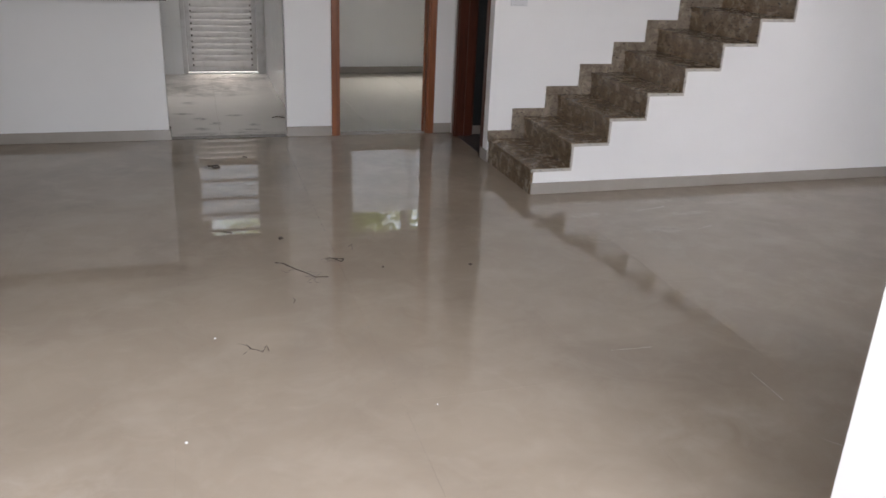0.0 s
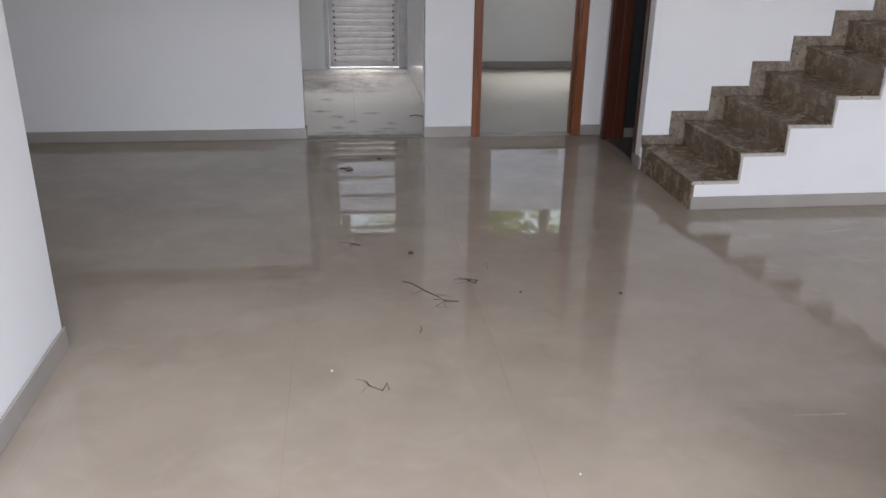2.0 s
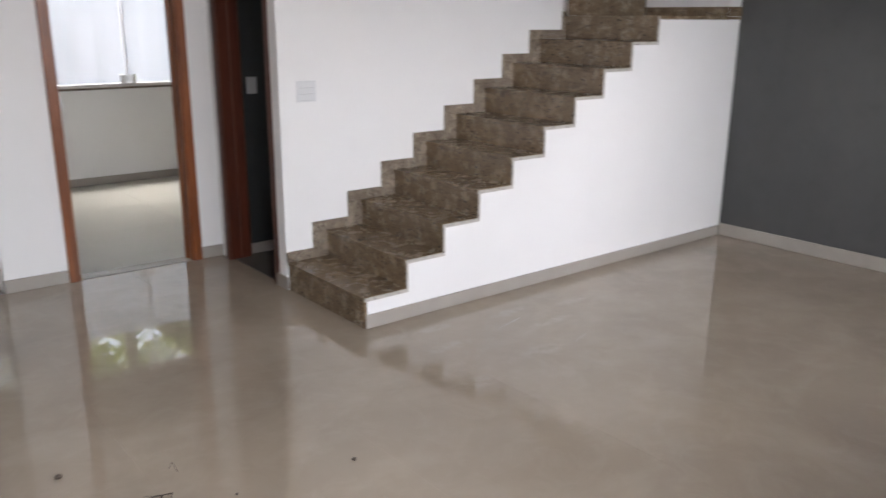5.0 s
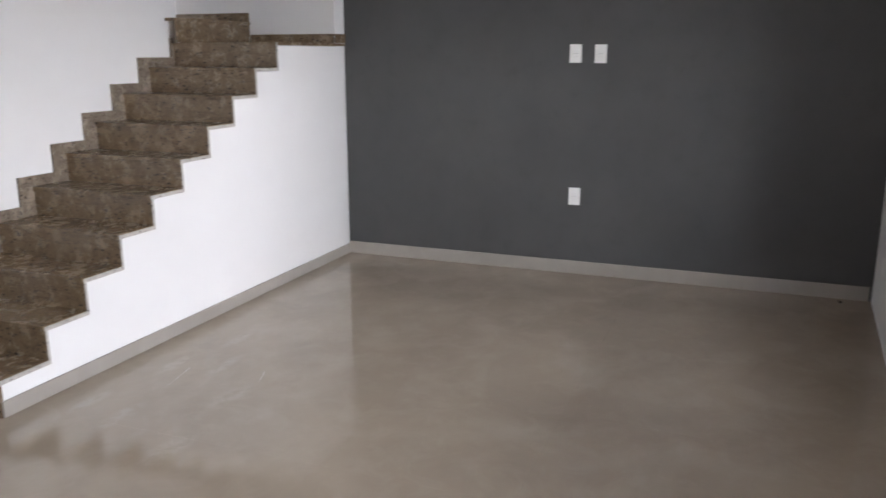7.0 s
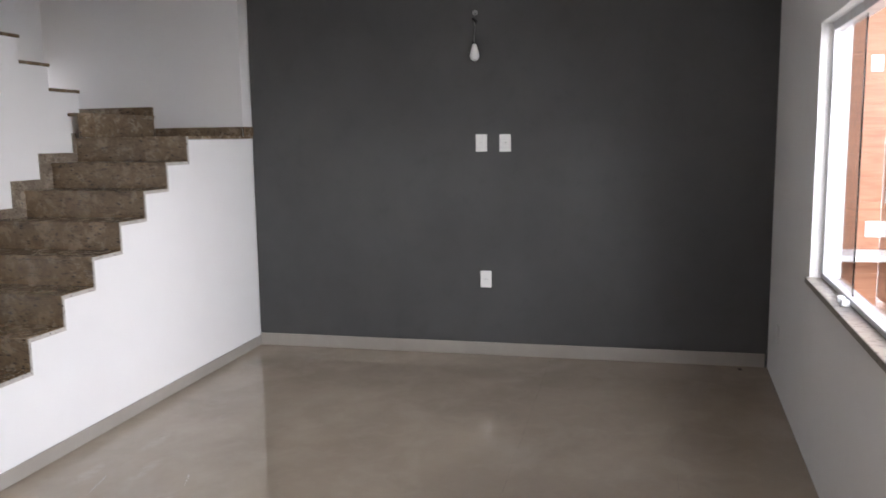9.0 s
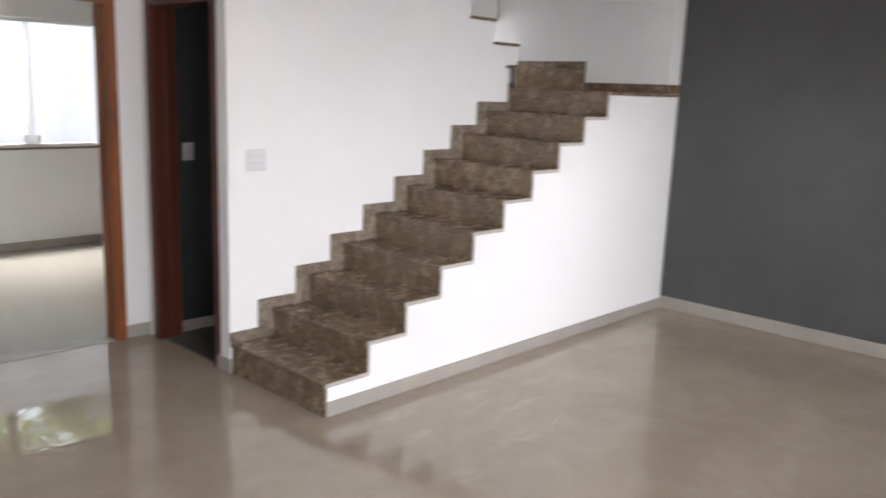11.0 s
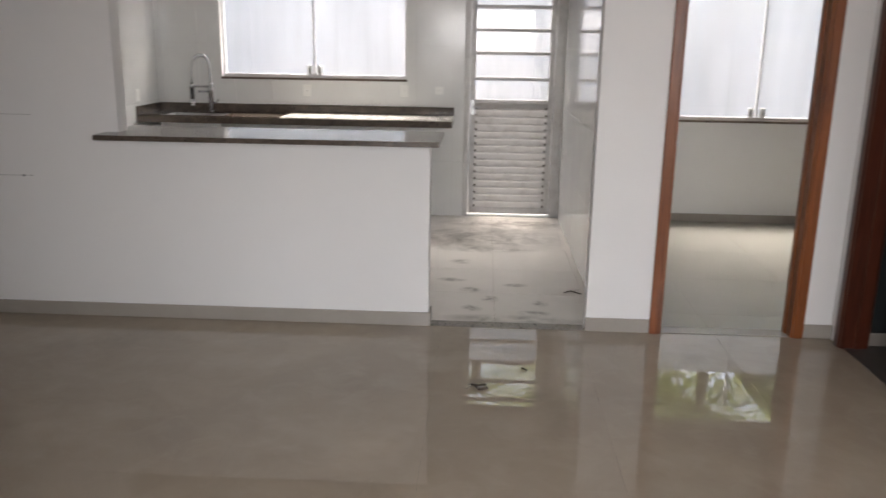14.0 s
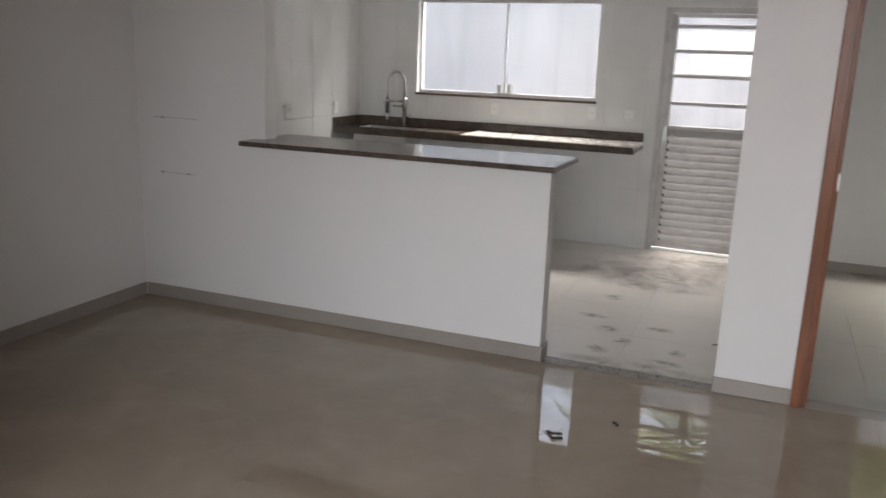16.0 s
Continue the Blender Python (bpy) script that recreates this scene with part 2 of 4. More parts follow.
LEAF = mat("palm_leaf", (0.09, 0.15, 0.045), 0.5)
oi_ = LEAF.node_tree.nodes.new("ShaderNodeNewGeometry")
link(LEAF, ramp(LEAF, oi_.outputs["Random Per Island"], [(0.0, (0.09, 0.13, 0.045)), (0.5, (0.17, 0.21, 0.08)), (1.0, (0.34, 0.32, 0.15))]), bsdf(LEAF).inputs["Base Color"])
bsdf(LEAF).inputs["Subsurface Weight"].default_value = 0.0
tl = LEAF.node_tree.nodes.new("ShaderNodeBsdfTranslucent")
tl.inputs["Color"].default_value = (0.42, 0.50, 0.14, 1)
mx = LEAF.node_tree.nodes.new("ShaderNodeMixShader")
mx.inputs[0].default_value = 0.5
link(LEAF, bsdf(LEAF).outputs[0], mx.inputs[1])
link(LEAF, tl.outputs[0], mx.inputs[2])
link(LEAF, mx.outputs[0], LEAF.node_tree.nodes["Material Output"].inputs["Surface"])
BARK = mat("grey_bark", (0.18, 0.15, 0.12), 0.9)
ROOF = mat("grey_roof_tiles", (0.22, 0.20, 0.19), 0.9)
DEBRIS = mat("dried_leaf", (0.065, 0.048, 0.035), 0.9)
WHITECHIP = mat("plaster_chip", (0.78, 0.77, 0.74), 0.8)
# near-black for the painted shadow gaps at the louvre ends
SLATGAP = mat("dark_slat_gap", (0.10, 0.085, 0.07), 0.7)

# ---- building helpers ----


def box(bm, x0, y0, z0, x1, y1, z1):
    vs = [bm.verts.new(p) for p in ((x0, y0, z0), (x1, y0, z0), (x1, y1, z0), (x0, y1, z0), (x0, y0, z1), (x1, y0, z1), (x1, y1, z1), (x0, y1, z1))]
    for f in ((3, 2, 1, 0), (4, 5, 6, 7), (0, 1, 5, 4), (1, 2, 6, 5), (2, 3, 7, 6), (3, 0, 4, 7)):
        bm.faces.new([vs[i] for i in f])
    return bm


def soften(bm, width, segments=2):
    bmesh.ops.bevel(bm, geom=bm.edges[:], offset=width, segments=segments, affect="EDGES", profile=0.6)
    return bm


def slab(x0, y0, z0, x1, y1, z1, bevel=0.0, segments=2):
    bm = box(bmesh.new(), x0, y0, z0, x1, y1, z1)
    return soften(bm, bevel, segments) if bevel else bm


def prism(points, y0, y1):
    """A closed outline of (x, z) points, extruded from y0 to y1."""
    bm = bmesh.new()
    a = [bm.verts.new((x, y0, z)) for x, z in points]
    b = [bm.verts.new((x, y1, z)) for x, z in points]
    n = len(points)
    bm.faces.new(a)
    bm.faces.new(b[::-1])
    for i in range(n):
        bm.faces.new((a[i], b[i], b[(i + 1) % n], a[(i + 1) % n]))
    bmesh.ops.recalc_face_normals(bm, faces=bm.faces[:])
    return bm


def tube(points, radius, sides=10, bm=None):
    """A round rod along a line of points; radius may be a list."""
    bm = bm or bmesh.new()
    rings = []
    for i, p in enumerate(points):
        p = Vector(p)
        d = (Vector(points[min(i + 1, len(points) - 1)]) - Vector(points[max(i - 1, 0)])).normalized()
        u = d.orthogonal().normalized() if abs(d.z) < 0.9 else Vector((1, 0, 0))
        u = (u - d * u.dot(d)).normalized()
        w = d.cross(u)
        r = radius[i] if isinstance(radius, (list, tuple)) else radius
        rings.append([bm.verts.new(p + r * (math.cos(2 * math.pi * k / sides) * u + math.sin(2 * math.pi * k / sides) * w)) for k in range(sides)])
    for a, b in zip(rings, rings[1:]):
        for k in range(sides):
            bm.faces.new((a[k], a[(k + 1) % sides], b[(k + 1) % sides], b[k])).smooth = True
    bm.faces.new(rings[0][::-1])
    bm.faces.new(rings[-1])
    return bm


def mesh_of(name, bm, material):
    me = bpy.data.meshes.new(name)
    bm.to_mesh(me)
    bm.free()
    me.materials.append(material)
    return me


def part(name, bm, material, parent=None, label=""):
    ob = new(name, mesh_of(name, bm, material))
    if parent:
        ob.parent = parent
    if label:
        tagged(ob, label)
    return ob


def setting(name, bm, material, label, category):
    return tagged(part(name, bm, material), label, category, kind="structure")


def thing(name, label, category, group="", kind=""):
    return tagged(new(name), label, category, group, kind)


# ---- structure ----
CEILING_Z = 2.775
BACK = 6.862
REAR = 10.06


def wall_with_holes(axis, a0, a1, d0, d1, z0, z1, holes):
    """A wall along x or y from a0 to a1, between d0 and d1 in depth, with rectangular holes (a0, a1, z0, z1)."""
    bm = bmesh.new()
    aa = sorted({a0, a1, *[h[0] for h in holes], *[h[1] for h in holes]})
    for p, q in zip(aa, aa[1:]):
        mid = (p + q) / 2
        cuts = sorted((h[2], h[3]) for h in holes if h[0] < mid < h[1])
        z = z0
        for c0, c1 in [*cuts, (z1, z1)]:
            if c0 - z > 1e-4:
                if axis == "x":
                    box(bm, p, d0, z, q, d1, c0)
                else:
                    box(bm, d0, p, z, d1, q, c0)
            z = c1
    bmesh.ops.remove_doubles(bm, verts=bm.verts[:], dist=1e-5)
    inner = [f for f in bm.faces if any(g is not f and (g.calc_center_median() - f.calc_center_median()).length < 1e-5 for e in f.edges for g in e.link_faces)]
    bmesh.ops.delete(bm, geom=list(set(inner)), context="FACES_ONLY")
    return bm


setting("wall_left", slab(-3.13, 3.43, 0, -3.0, BACK, CEILING_Z), WHITE, "white painted plaster wall beside the kitchen bar", "wall")
setting("wall_left_return", slab(-3.0, 3.43, 0, -1.16, 3.562, CEILING_Z), WHITE, "white painted plaster return wall", "wall")
setting("wall_entry", slab(-1.16, -2.0, 0, -1.03, 3.562, CEILING_Z), WHITE, "white painted plaster wall beside the entrance", "wall")
# the front wall stands slightly askew: its own x runs from the grey wall's corner
FRONT = pose(5.584, 1.092, 0, 0, 0, -2.9)
front = setting("wall_front", wall_with_holes("x", -6.62, 0.12, -0.15, 0.0, 0, CEILING_Z, [(-6.62, -4.21, 0, 2.25), (-3.325, -1.642, 0.928, 2.18)]), WHITE,
        "white painted plaster front wall with a window and wide entrance", "wall")
front.matrix_world = FRONT
setting("wall_grey", slab(5.584, 0.94, 0, 5.74, 4.996, CEILING_Z), GREY, "dark grey painted accent wall", "wall")
setting("wall_back", wall_with_holes("x", -3.13, 2.17, BACK, 6.982, 0, CEILING_Z, [(-2.015, -0.205, 1.10, CEILING_Z), (-0.205, 0.735, 0, CEILING_Z), (1.145, 1.97, 0, 2.13)]), WHITE,
        "white painted partition with a half wall under the bar", "wall")
setting("wall_bathroom", wall_with_holes("y", 5.99, 6.98, 2.172, 2.30, 0, CEILING_Z, [(6.02, 6.745, 0, 2.13)]), WHITE, "white painted wall around the small bathroom door", "wall")
setting("wall_kitchen_left", slab(-3.19, 6.982, 0, -3.06, REAR, CEILING_Z), WHITE, "kitchen side wall behind white tiles", "wall")
setting("wall_kitchen_right", slab(0.855, 6.982, 0, 0.985, REAR, CEILING_Z), WHITE, "wall between kitchen and bedroom", "wall")
setting("wall_rear", wall_with_holes("x", -3.19, 4.43, REAR, 10.21, 0, CEILING_Z, [(-2.415, -0.65, 1.30, 2.19), (-0.095, 0.835, 0, 2.13), (1.87, 3.46, 0.975, 2.17)]), WHITE,
        "rear wall with two windows and a metal door", "wall")
setting("wall_bedroom_right", slab(4.30, 6.982, 0, 4.43, REAR, CEILING_Z), WHITE, "white painted bedroom wall", "wall")
setting("wall_bedroom_near", slab(2.30, 6.985, 0, 4.30, 7.06, CEILING_Z), WHITE, "white painted bedroom wall near the door", "wall")
setting("wall_bathroom_inner", slab(2.30, 6.76, 0, 3.5, 6.90, 2.2), BATHSHADE, "slate coloured bathroom wall, deepened for the shade inside", "wall")
setting("wall_bathroom_end", slab(3.5, 5.99, 0, 3.62, 6.76, 2.2), BATHSHADE, "slate coloured bathroom end wall, deepened for the shade inside", "wall")

# ceilings
bm = box(bmesh.new(), -3.3, 0.9, CEILING_Z, 5.74, 4.996, 2.92)
box(bm, -3.3, 4.996, CEILING_Z, 2.16, 10.21, 2.92)
box(bm, 2.16, 6.99, CEILING_Z, 4.43, 10.21, 2.92)
setting("ceiling", bm, CEIL, "white painted flat ceiling", "ceiling")
setting("ceiling_bathroom", slab(2.30, 5.99, 2.2, 3.62, 6.76, 2.26), BATHSHADE, "low bathroom ceiling under the stairs", "ceiling")

# stairwell shell
setting("wall_stairwell_side", slab(5.44, 5.0035, 0.0, 5.74, 7.0, 5.4), WHITE, "white painted stairwell wall", "wall")
setting("wall_stairwell_back", slab(2.16, 6.74, 2.28, 5.44, 6.90, 5.4), WHITE, "white painted stairwell back wall", "wall")
setting("wall_stairwell_upper", slab(2.16, 4.88, 2.92, 5.44, 4.996, 5.4), WHITE, "white painted upper stairwell wall", "wall")
setting("wall_stairwell_end", wall_with_holes("y", 4.88, 6.90, 2.04, 2.16, 2.92, 5.4, []), WHITE, "white painted upper stairwell end wall", "wall")
setting("ceiling_stairwell", slab(2.04, 4.88, 5.4, 5.74, 7.0, 5.5), CEIL, "white stairwell ceiling", "ceiling")

# ---- stairs ----
RISE, RUN = 0.168, 0.2675
TOP = [0.183 + RISE * k for k in range(12)]
FACE = [2.166] + [2.451 + RUN * k for k in range(9)]
STAIR_Y0, STAIR_Y1 = 4.998, 5.862

outline = [(FACE[0] + 0.02, 0.0)]
for k in range(10):
    x_front = FACE[k] + (0.02 if k == 0 else 0.012)
    outline += [(x_front, TOP[k] - 0.026), ((FACE[k + 1] + 0.012) if k < 9 else 5.583, TOP[k] - 0.026)]
outline.append((5.583, 0.0))
# the end wall of the flight joins the grey wall
setting("wall_stair_side", prism(outline, STAIR_Y0 + 0.004, STAIR_Y1), WHITE, "white painted wall carrying the granite stairs", "wall")

steps2 = [(2.78, 2.955), (3.047, 2.795), (3.313, 2.635), (3.58, 2.475), (3.85, 2.32), (4.114, 2.162), (4.372, 2.002)]
up = [(2.155, 0.0), (2.155, 3.12), (2.78, 3.12)]
for (xa, z), xb in zip(steps2, [s[0] for s in steps2[1:]] + [4.66]):
    up += [(xa, z), (xb, z)]
up.append((4.66, 0.0))
setting("wall_stair_inner", prism(up, STAIR_Y1, 5.99), WHITE, "white painted wall between the two stair flights", "wall")

stairs = thing("staircase", "granite staircase with a turning upper flight", "staircase")
for k in range(10):
    x1 = FACE[k + 1] + 0.01 if k < 9 else 5.438
    y1 = STAIR_Y1 - 0.001
    part("riser", slab(FACE[k] + 0.002, STAIR_Y0 + 0.003, (TOP[k - 1] if k else 0.0), FACE[k] + 0.019, y1, TOP[k] - 0.022), TREAD, stairs)
    tread = part("tread", slab(FACE[k] - 0.008, STAIR_Y0, TOP[k] - 0.022, x1, y1, TOP[k], 0.002, 1), TREAD, stairs)
    part("sawn_edge", slab(FACE[k] - 0.002, STAIR_Y0 - 0.006, TOP[k] - 0.024, x1 + 0.002, STAIR_Y0 - 0.001, TOP[k] - 0.004), EDGE, tread, "pale sawn edge of the slab")
    if k:
        part("sawn_edge", slab(FACE[k] + 0.001, STAIR_Y0 - 0.005, TOP[k - 1] - 0.004, FACE[k] + 0.014, STAIR_Y0 + 0.001, TOP[k] - 0.024), EDGE, stairs)
# stepped skirting along the inner wall
for k in range(10):
    xa = FACE[k] - (0.105 if k else 0.011)
    xb = FACE[k + 1] - 0.105 if k < 9 else 4.66
    if k == 9:
        part("skirting", slab(FACE[9] - 0.105, STAIR_Y1 - 0.014, TOP[8] + 0.001, FACE[9] + 0.001, STAIR_Y1 - 0.0005, TOP[8] + 0.064), SKIRTG, stairs)
        part("skirting", slab(FACE[9] - 0.03, STAIR_Y1 - 0.014, TOP[8] + 0.0645, FACE[9] + 0.001, STAIR_Y1 - 0.0005, TOP[9] + 0.03), SKIRTG, stairs)
        continue
    low = TOP[k - 1] + 0.064 if k else TOP[0] + 0.001
    part("skirting", slab(xa, STAIR_Y1 - 0.014, TOP[k] + 0.001, xb, STAIR_Y1 - 0.0005, TOP[k] + 0.064), SKIRTG, stairs)
    if k:
        part("skirting", slab(xa, STAIR_Y1 - 0.014, TOP[k - 1] + 0.0645, FACE[k] + 0.001, STAIR_Y1 - 0.0005, TOP[k] + 0.0005), SKIRTG, stairs)
        part("skirting", slab(xa, STAIR_Y1 - 0.014, TOP[k - 1] + 0.001, FACE[k] + 0.001, STAIR_Y1 - 0.0005, TOP[k - 1] + 0.0642), SKIRTG, stairs)
# the turn: one more step up, then the upper flight
RY = 5.77
part("riser", slab(4.545, RY, TOP[9] + 0.001, 5.438, RY + 0.02, TOP[10] - 0.022), TREAD, stairs)
part("tread", slab(4.665, RY - 0.01, TOP[10] - 0.022, 5.438, 6.738, TOP[10]), TREAD, stairs)
part("tread", slab(4.535, RY - 0.01, TOP[10] - 0.022, 4.664, STAIR_Y1 - 0.001, TOP[10]), TREAD, stairs)
part("skirting", slab(5.425, 5.008, TOP[9] + 0.001, 5.4395, RY - 0.012, TOP[9] + 0.07), TREAD, stairs)
part("skirting", slab(5.425, RY, TOP[10] + 0.001, 5.4395, 6.738, TOP[10] + 0.07), TREAD, stairs)
part("skirting", slab(5.426, 4.986, TOP[9] + 0.001, 5.583, 4.997, TOP[9] + 0.07), TREAD, stairs)
part("landing", slab(4.60, 4.990, TOP[9] - 0.021, 5.583, 4.9975, TOP[9] - 0.001), TREAD, stairs)
for (xa, z), xb in zip(steps2, [s[0] for s in steps2[1:]] + [4.66]):
    part("tread", slab(xa - 0.005, STAIR_Y1 - 0.008, z + 0.001, xb + 0.012, 6.738, z + 0.022), TREAD, stairs)
    part("riser", slab(xb - 0.012, 6.001, z - 0.15, xb + 0.004, 6.738, z), TREAD, stairs)

# ---- door frames ----


def door_frame(name, label, x0, x1, depth, wood, m):
    """Frame round an opening of the local x range, wall from y = 0 to depth."""
    f = thing(name, label, "door frame")
    h = 2.13
    part("jamb", slab(x0, -0.012, 0, x0 + 0.035, depth + 0.012, h, 0.003, 1), wood, f)
    part("jamb", slab(x1 - 0.035, -0.012, 0, x1, depth + 0.012, h, 0.003, 1), wood, f)
    part("head", slab(x0 + 0.035, -0.012, h - 0.035, x1 - 0.035, depth + 0.012, h), wood, f)
    for ya, yb in ((-0.024, -0.002), (depth + 0.002, depth + 0.024)):
        part("casing", slab(x0 - 0.035, ya, 0, x0 + 0.022, yb, h + 0.03, 0.004, 1), wood, f)
        part("casing", slab(x1 - 0.022, ya, 0, x1 + 0.035, yb, h + 0.03, 0.004, 1), wood, f)
        part("casing", slab(x0 + 0.022, ya, h - 0.02, x1 - 0.022, yb, h + 0.03), wood, f)
    part("stop", slab(x0 + 0.035, depth * 0.5, 0, x0 + 0.047, depth * 0.5 + 0.03, h - 0.035), wood, f)
    part("stop", slab(x1 - 0.047, depth * 0.5, 0, x1 - 0.035, depth * 0.5 + 0.03, h - 0.035), wood, f)
    f.matrix_world = m
    return f


bed_frame = door_frame("bedroom_door_frame", "varnished reddish wooden frame of an empty bedroom doorway", 1.145, 1.97, 0.12, WOOD, pose(0, BACK, 0))
part("strike_plate", slab(1.179, -0.0115, 1.11, 1.187, 0.03, 1.19), STEEL, bed_frame, "shiny metal strike plate")
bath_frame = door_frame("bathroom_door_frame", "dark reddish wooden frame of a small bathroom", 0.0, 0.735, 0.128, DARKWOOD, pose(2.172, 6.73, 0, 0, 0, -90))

# ---- skirting boards ----
SK = 0.065


def skirting(x0, y0, x1, y1, h=SK):
    ob = part("baseboard", slab(x0, y0, 0.0005, x1, y1, h, 0.003, 1), SKIRT)
    return tagged(ob, "beige porcelain skirting along the wall foot", "baseboard", kind="structure")


skirting(-2.988, BACK - 0.012, -0.193, BACK - 0.0005, 0.085)
skirting(-0.2045, BACK, -0.193, 6.982, 0.085)
skirting(0.73, BACK - 0.012, 1.108, BACK - 0.0005, 0.085)
skirting(2.007, BACK - 0.012, 2.171, BACK - 0.0005, 0.085)
skirting(-2.9995, 3.574, -2.988, BACK - 0.0125, 0.085)
skirting(-2.988, 3.5625, -1.03, 3.574, 0.085)
skirting(-1.0295, -0.5, -1.018, 3.574, 0.095)
skirting(2.172, 4.988, 5.572, 5.0015, 0.08)
skirting(5.572, 1.11, 5.5835, 4.995, 0.10)
skirting(0.99, 10.048, 4.3, 10.0595, 0.08)
skirting(2.31, 6.748, 3.49, 6.7595, 0.08)
skirting(2.147, 5.848, 2.1595, 5.99, 0.09)

# ---- floors ----
floor = setting("floor", slab(-3.3, -2.0, -0.15, 5.7, 10.2, -0.006), GROUT, "polished beige porcelain tile floor", "floor")
SHARED = {}


def floor_tiles(x0, x1, y0, y1, ox, oy, sx, sy, material, gap, parent):
    def grid(o, s, a, b):
        k = math.floor((a - o) / s)
        cuts = [a]
        while o + k * s < b:
            if o + k * s > a + 1e-3:
                cuts.append(o + k * s)
            k += 1
        return list(zip(cuts, cuts[1:] + [b]))
    for xa, xb in grid(ox, sx, x0, x1):
        for ya, yb in grid(oy, sy, y0, y1):
            w, d = round(xb - xa, 4), round(yb - ya, 4)
            if w < 0.03 or d < 0.03:
                continue
            key = (w, d, material.name)
            if key not in SHARED:
                SHARED[key] = mesh_of("tile", box(bmesh.new(), -w / 2 + gap, -d / 2 + gap, -0.006, w / 2 - gap, d / 2 - gap, 0.0), material)
            t = new("tile", SHARED[key])
            t.parent = parent
            t.location = ((xa + xb) / 2, (ya + yb) / 2, 0)

# ---- windows and doors ----


def pane(x0, y0, z0, x1, y1, z1, parent, name="pane"):
    p = part(name, slab(x0, y0, z0, x1, y1, z1), GLASS, parent, "clear tempered glass")
    p.visible_shadow = False
    return p


def handle(x, y, z, parent):
    """A clip on the glass with a raised grip bar."""
    clip = part("pull_knob", slab(x - 0.026, y - 0.018, z - 0.045, x + 0.026, y, z + 0.045, 0.006), PLASTIC, parent, "white plastic pull clip")
    part("grip", slab(x - 0.010, y - 0.034, z - 0.030, x + 0.010, y - 0.018, z + 0.030, 0.004), SLOT, clip, "grey raised grip")
    return clip


def sliding_window(name, label, x0, x1, z0, z1, m, depth=0.15, sill=COUNTER, sill_out=0.012):
    """Two glass leaves in an aluminium frame; local y = 0 is the room face, y > 0 outside."""
    w = thing(name, label, "window")
    a, b = 0.055, 0.095
    part("sill", slab(x0 - 0.012, -sill_out, z0 - 0.018, x1 + 0.012, depth, z0 + 0.002, 0.002, 1), sill, w, "thin stone window sill")
    part("bottom_rail", slab(x0, a, z0 + 0.002, x1, b, z0 + 0.032, 0.002, 1), ALU, w)
    part("top_rail", slab(x0, a, z1 - 0.035, x1, b, z1, 0.002, 1), ALU, w)
    part("side_rail", slab(x0, a, z0 + 0.032, x0 + 0.022, b, z1 - 0.035), ALU, w)
    part("side_rail", slab(x1 - 0.022, a, z0 + 0.032, x1, b, z1 - 0.035), ALU, w)
    mid = (x0 + x1) / 2
    pane(x0 + 0.01, a + 0.024, z0 + 0.03, mid + 0.02, a + 0.030, z1 - 0.03, w)
    pane(mid - 0.02, a + 0.010, z0 + 0.03, x1 - 0.01, a + 0.016, z1 - 0.03, w)
    part("meeting_rail", slab(mid - 0.014, a + 0.002, z0 + 0.032, mid + 0.006, a + 0.034, z1 - 0.035), ALU, w)
    handle(mid - 0.055, a + 0.022, z0 + 0.075, w)
    handle(mid + 0.05, a + 0.008, z0 + 0.075, w)
    w.matrix_world = m
    return w


sliding_window("kitchen_window", "sliding clear glass window over the kitchen worktop", -2.415, -0.65, 1.30, 2.19, pose(0, REAR - 0.012, 0))
sliding_window("bedroom_window", "sliding clear glass window in the empty bedroom", 1.87, 3.46, 0.975, 2.17, pose(0, REAR, 0))

STONE = granite("pale_stone_sill", (0.34, 0.305, 0.26), (0.27, 0.24, 0.20), (0.19, 0.17, 0.145), 0.35)
fw = thing("front_window", "half open sliding glass window with a pale stone sill", "window")
fa, fb, fz, ft = -3.325, -1.642, 0.928, 2.18
part("sill", slab(fa - 0.02, -0.15, fz - 0.028, fb + 0.005, 0.022, fz + 0.002, 0.003, 1), STONE, fw, "pale stone sill")
part("bottom_rail", slab(fa, -0.115, fz + 0.002, fb, -0.055, fz + 0.026, 0.002, 1), ALU, fw)
part("top_rail", slab(fa, -0.115, ft - 0.04, fb, -0.055, ft), ALU, fw)
part("side_rail", slab(fb - 0.035, -0.115, fz + 0.026, fb, -0.055, ft - 0.04), ALU, fw)
part("side_rail", slab(fa, -0.115, fz + 0.026, fa + 0.03, -0.055, ft - 0.04), ALU, fw)
pane(fb - 0.64, -0.078, fz + 0.028, fb - 0.03, -0.070, ft - 0.03, fw)
pane(fa + 0.02, -0.100, fz + 0.028, fa + 0.72, -0.092, ft - 0.03, fw)
for k in range(2):
    part("pull_knob", soften(box(bmesh.new(), fb - 0.66 - 0.09 * k, -0.045, fz + 0.003, fb - 0.62 - 0.09 * k, -0.012, fz + 0.03), 0.008), PLASTIC, fw, "white plastic roller block")
fw.matrix_world = FRONT

# louvred metal door to the yard
md = thing("louvred_metal_door", "closed white metal door with louvres below and glass bays above", "door")
d0, d1 = -0.095, 0.835
ly0, ly1 = 0.045, 0.08
part("frame_post", slab(d0, 0.005, 0, d0 + 0.05, 0.10, 2.13, 0.004, 1), DOORALU, md)
part("frame_post", slab(d1 - 0.085, 0.005, 0, d1, 0.10, 2.13, 0.004, 1), DOORALU, md)
part("frame_head", slab(d0 + 0.05, 0.005, 2.085, d1 - 0.085, 0.10, 2.13), DOORALU, md)
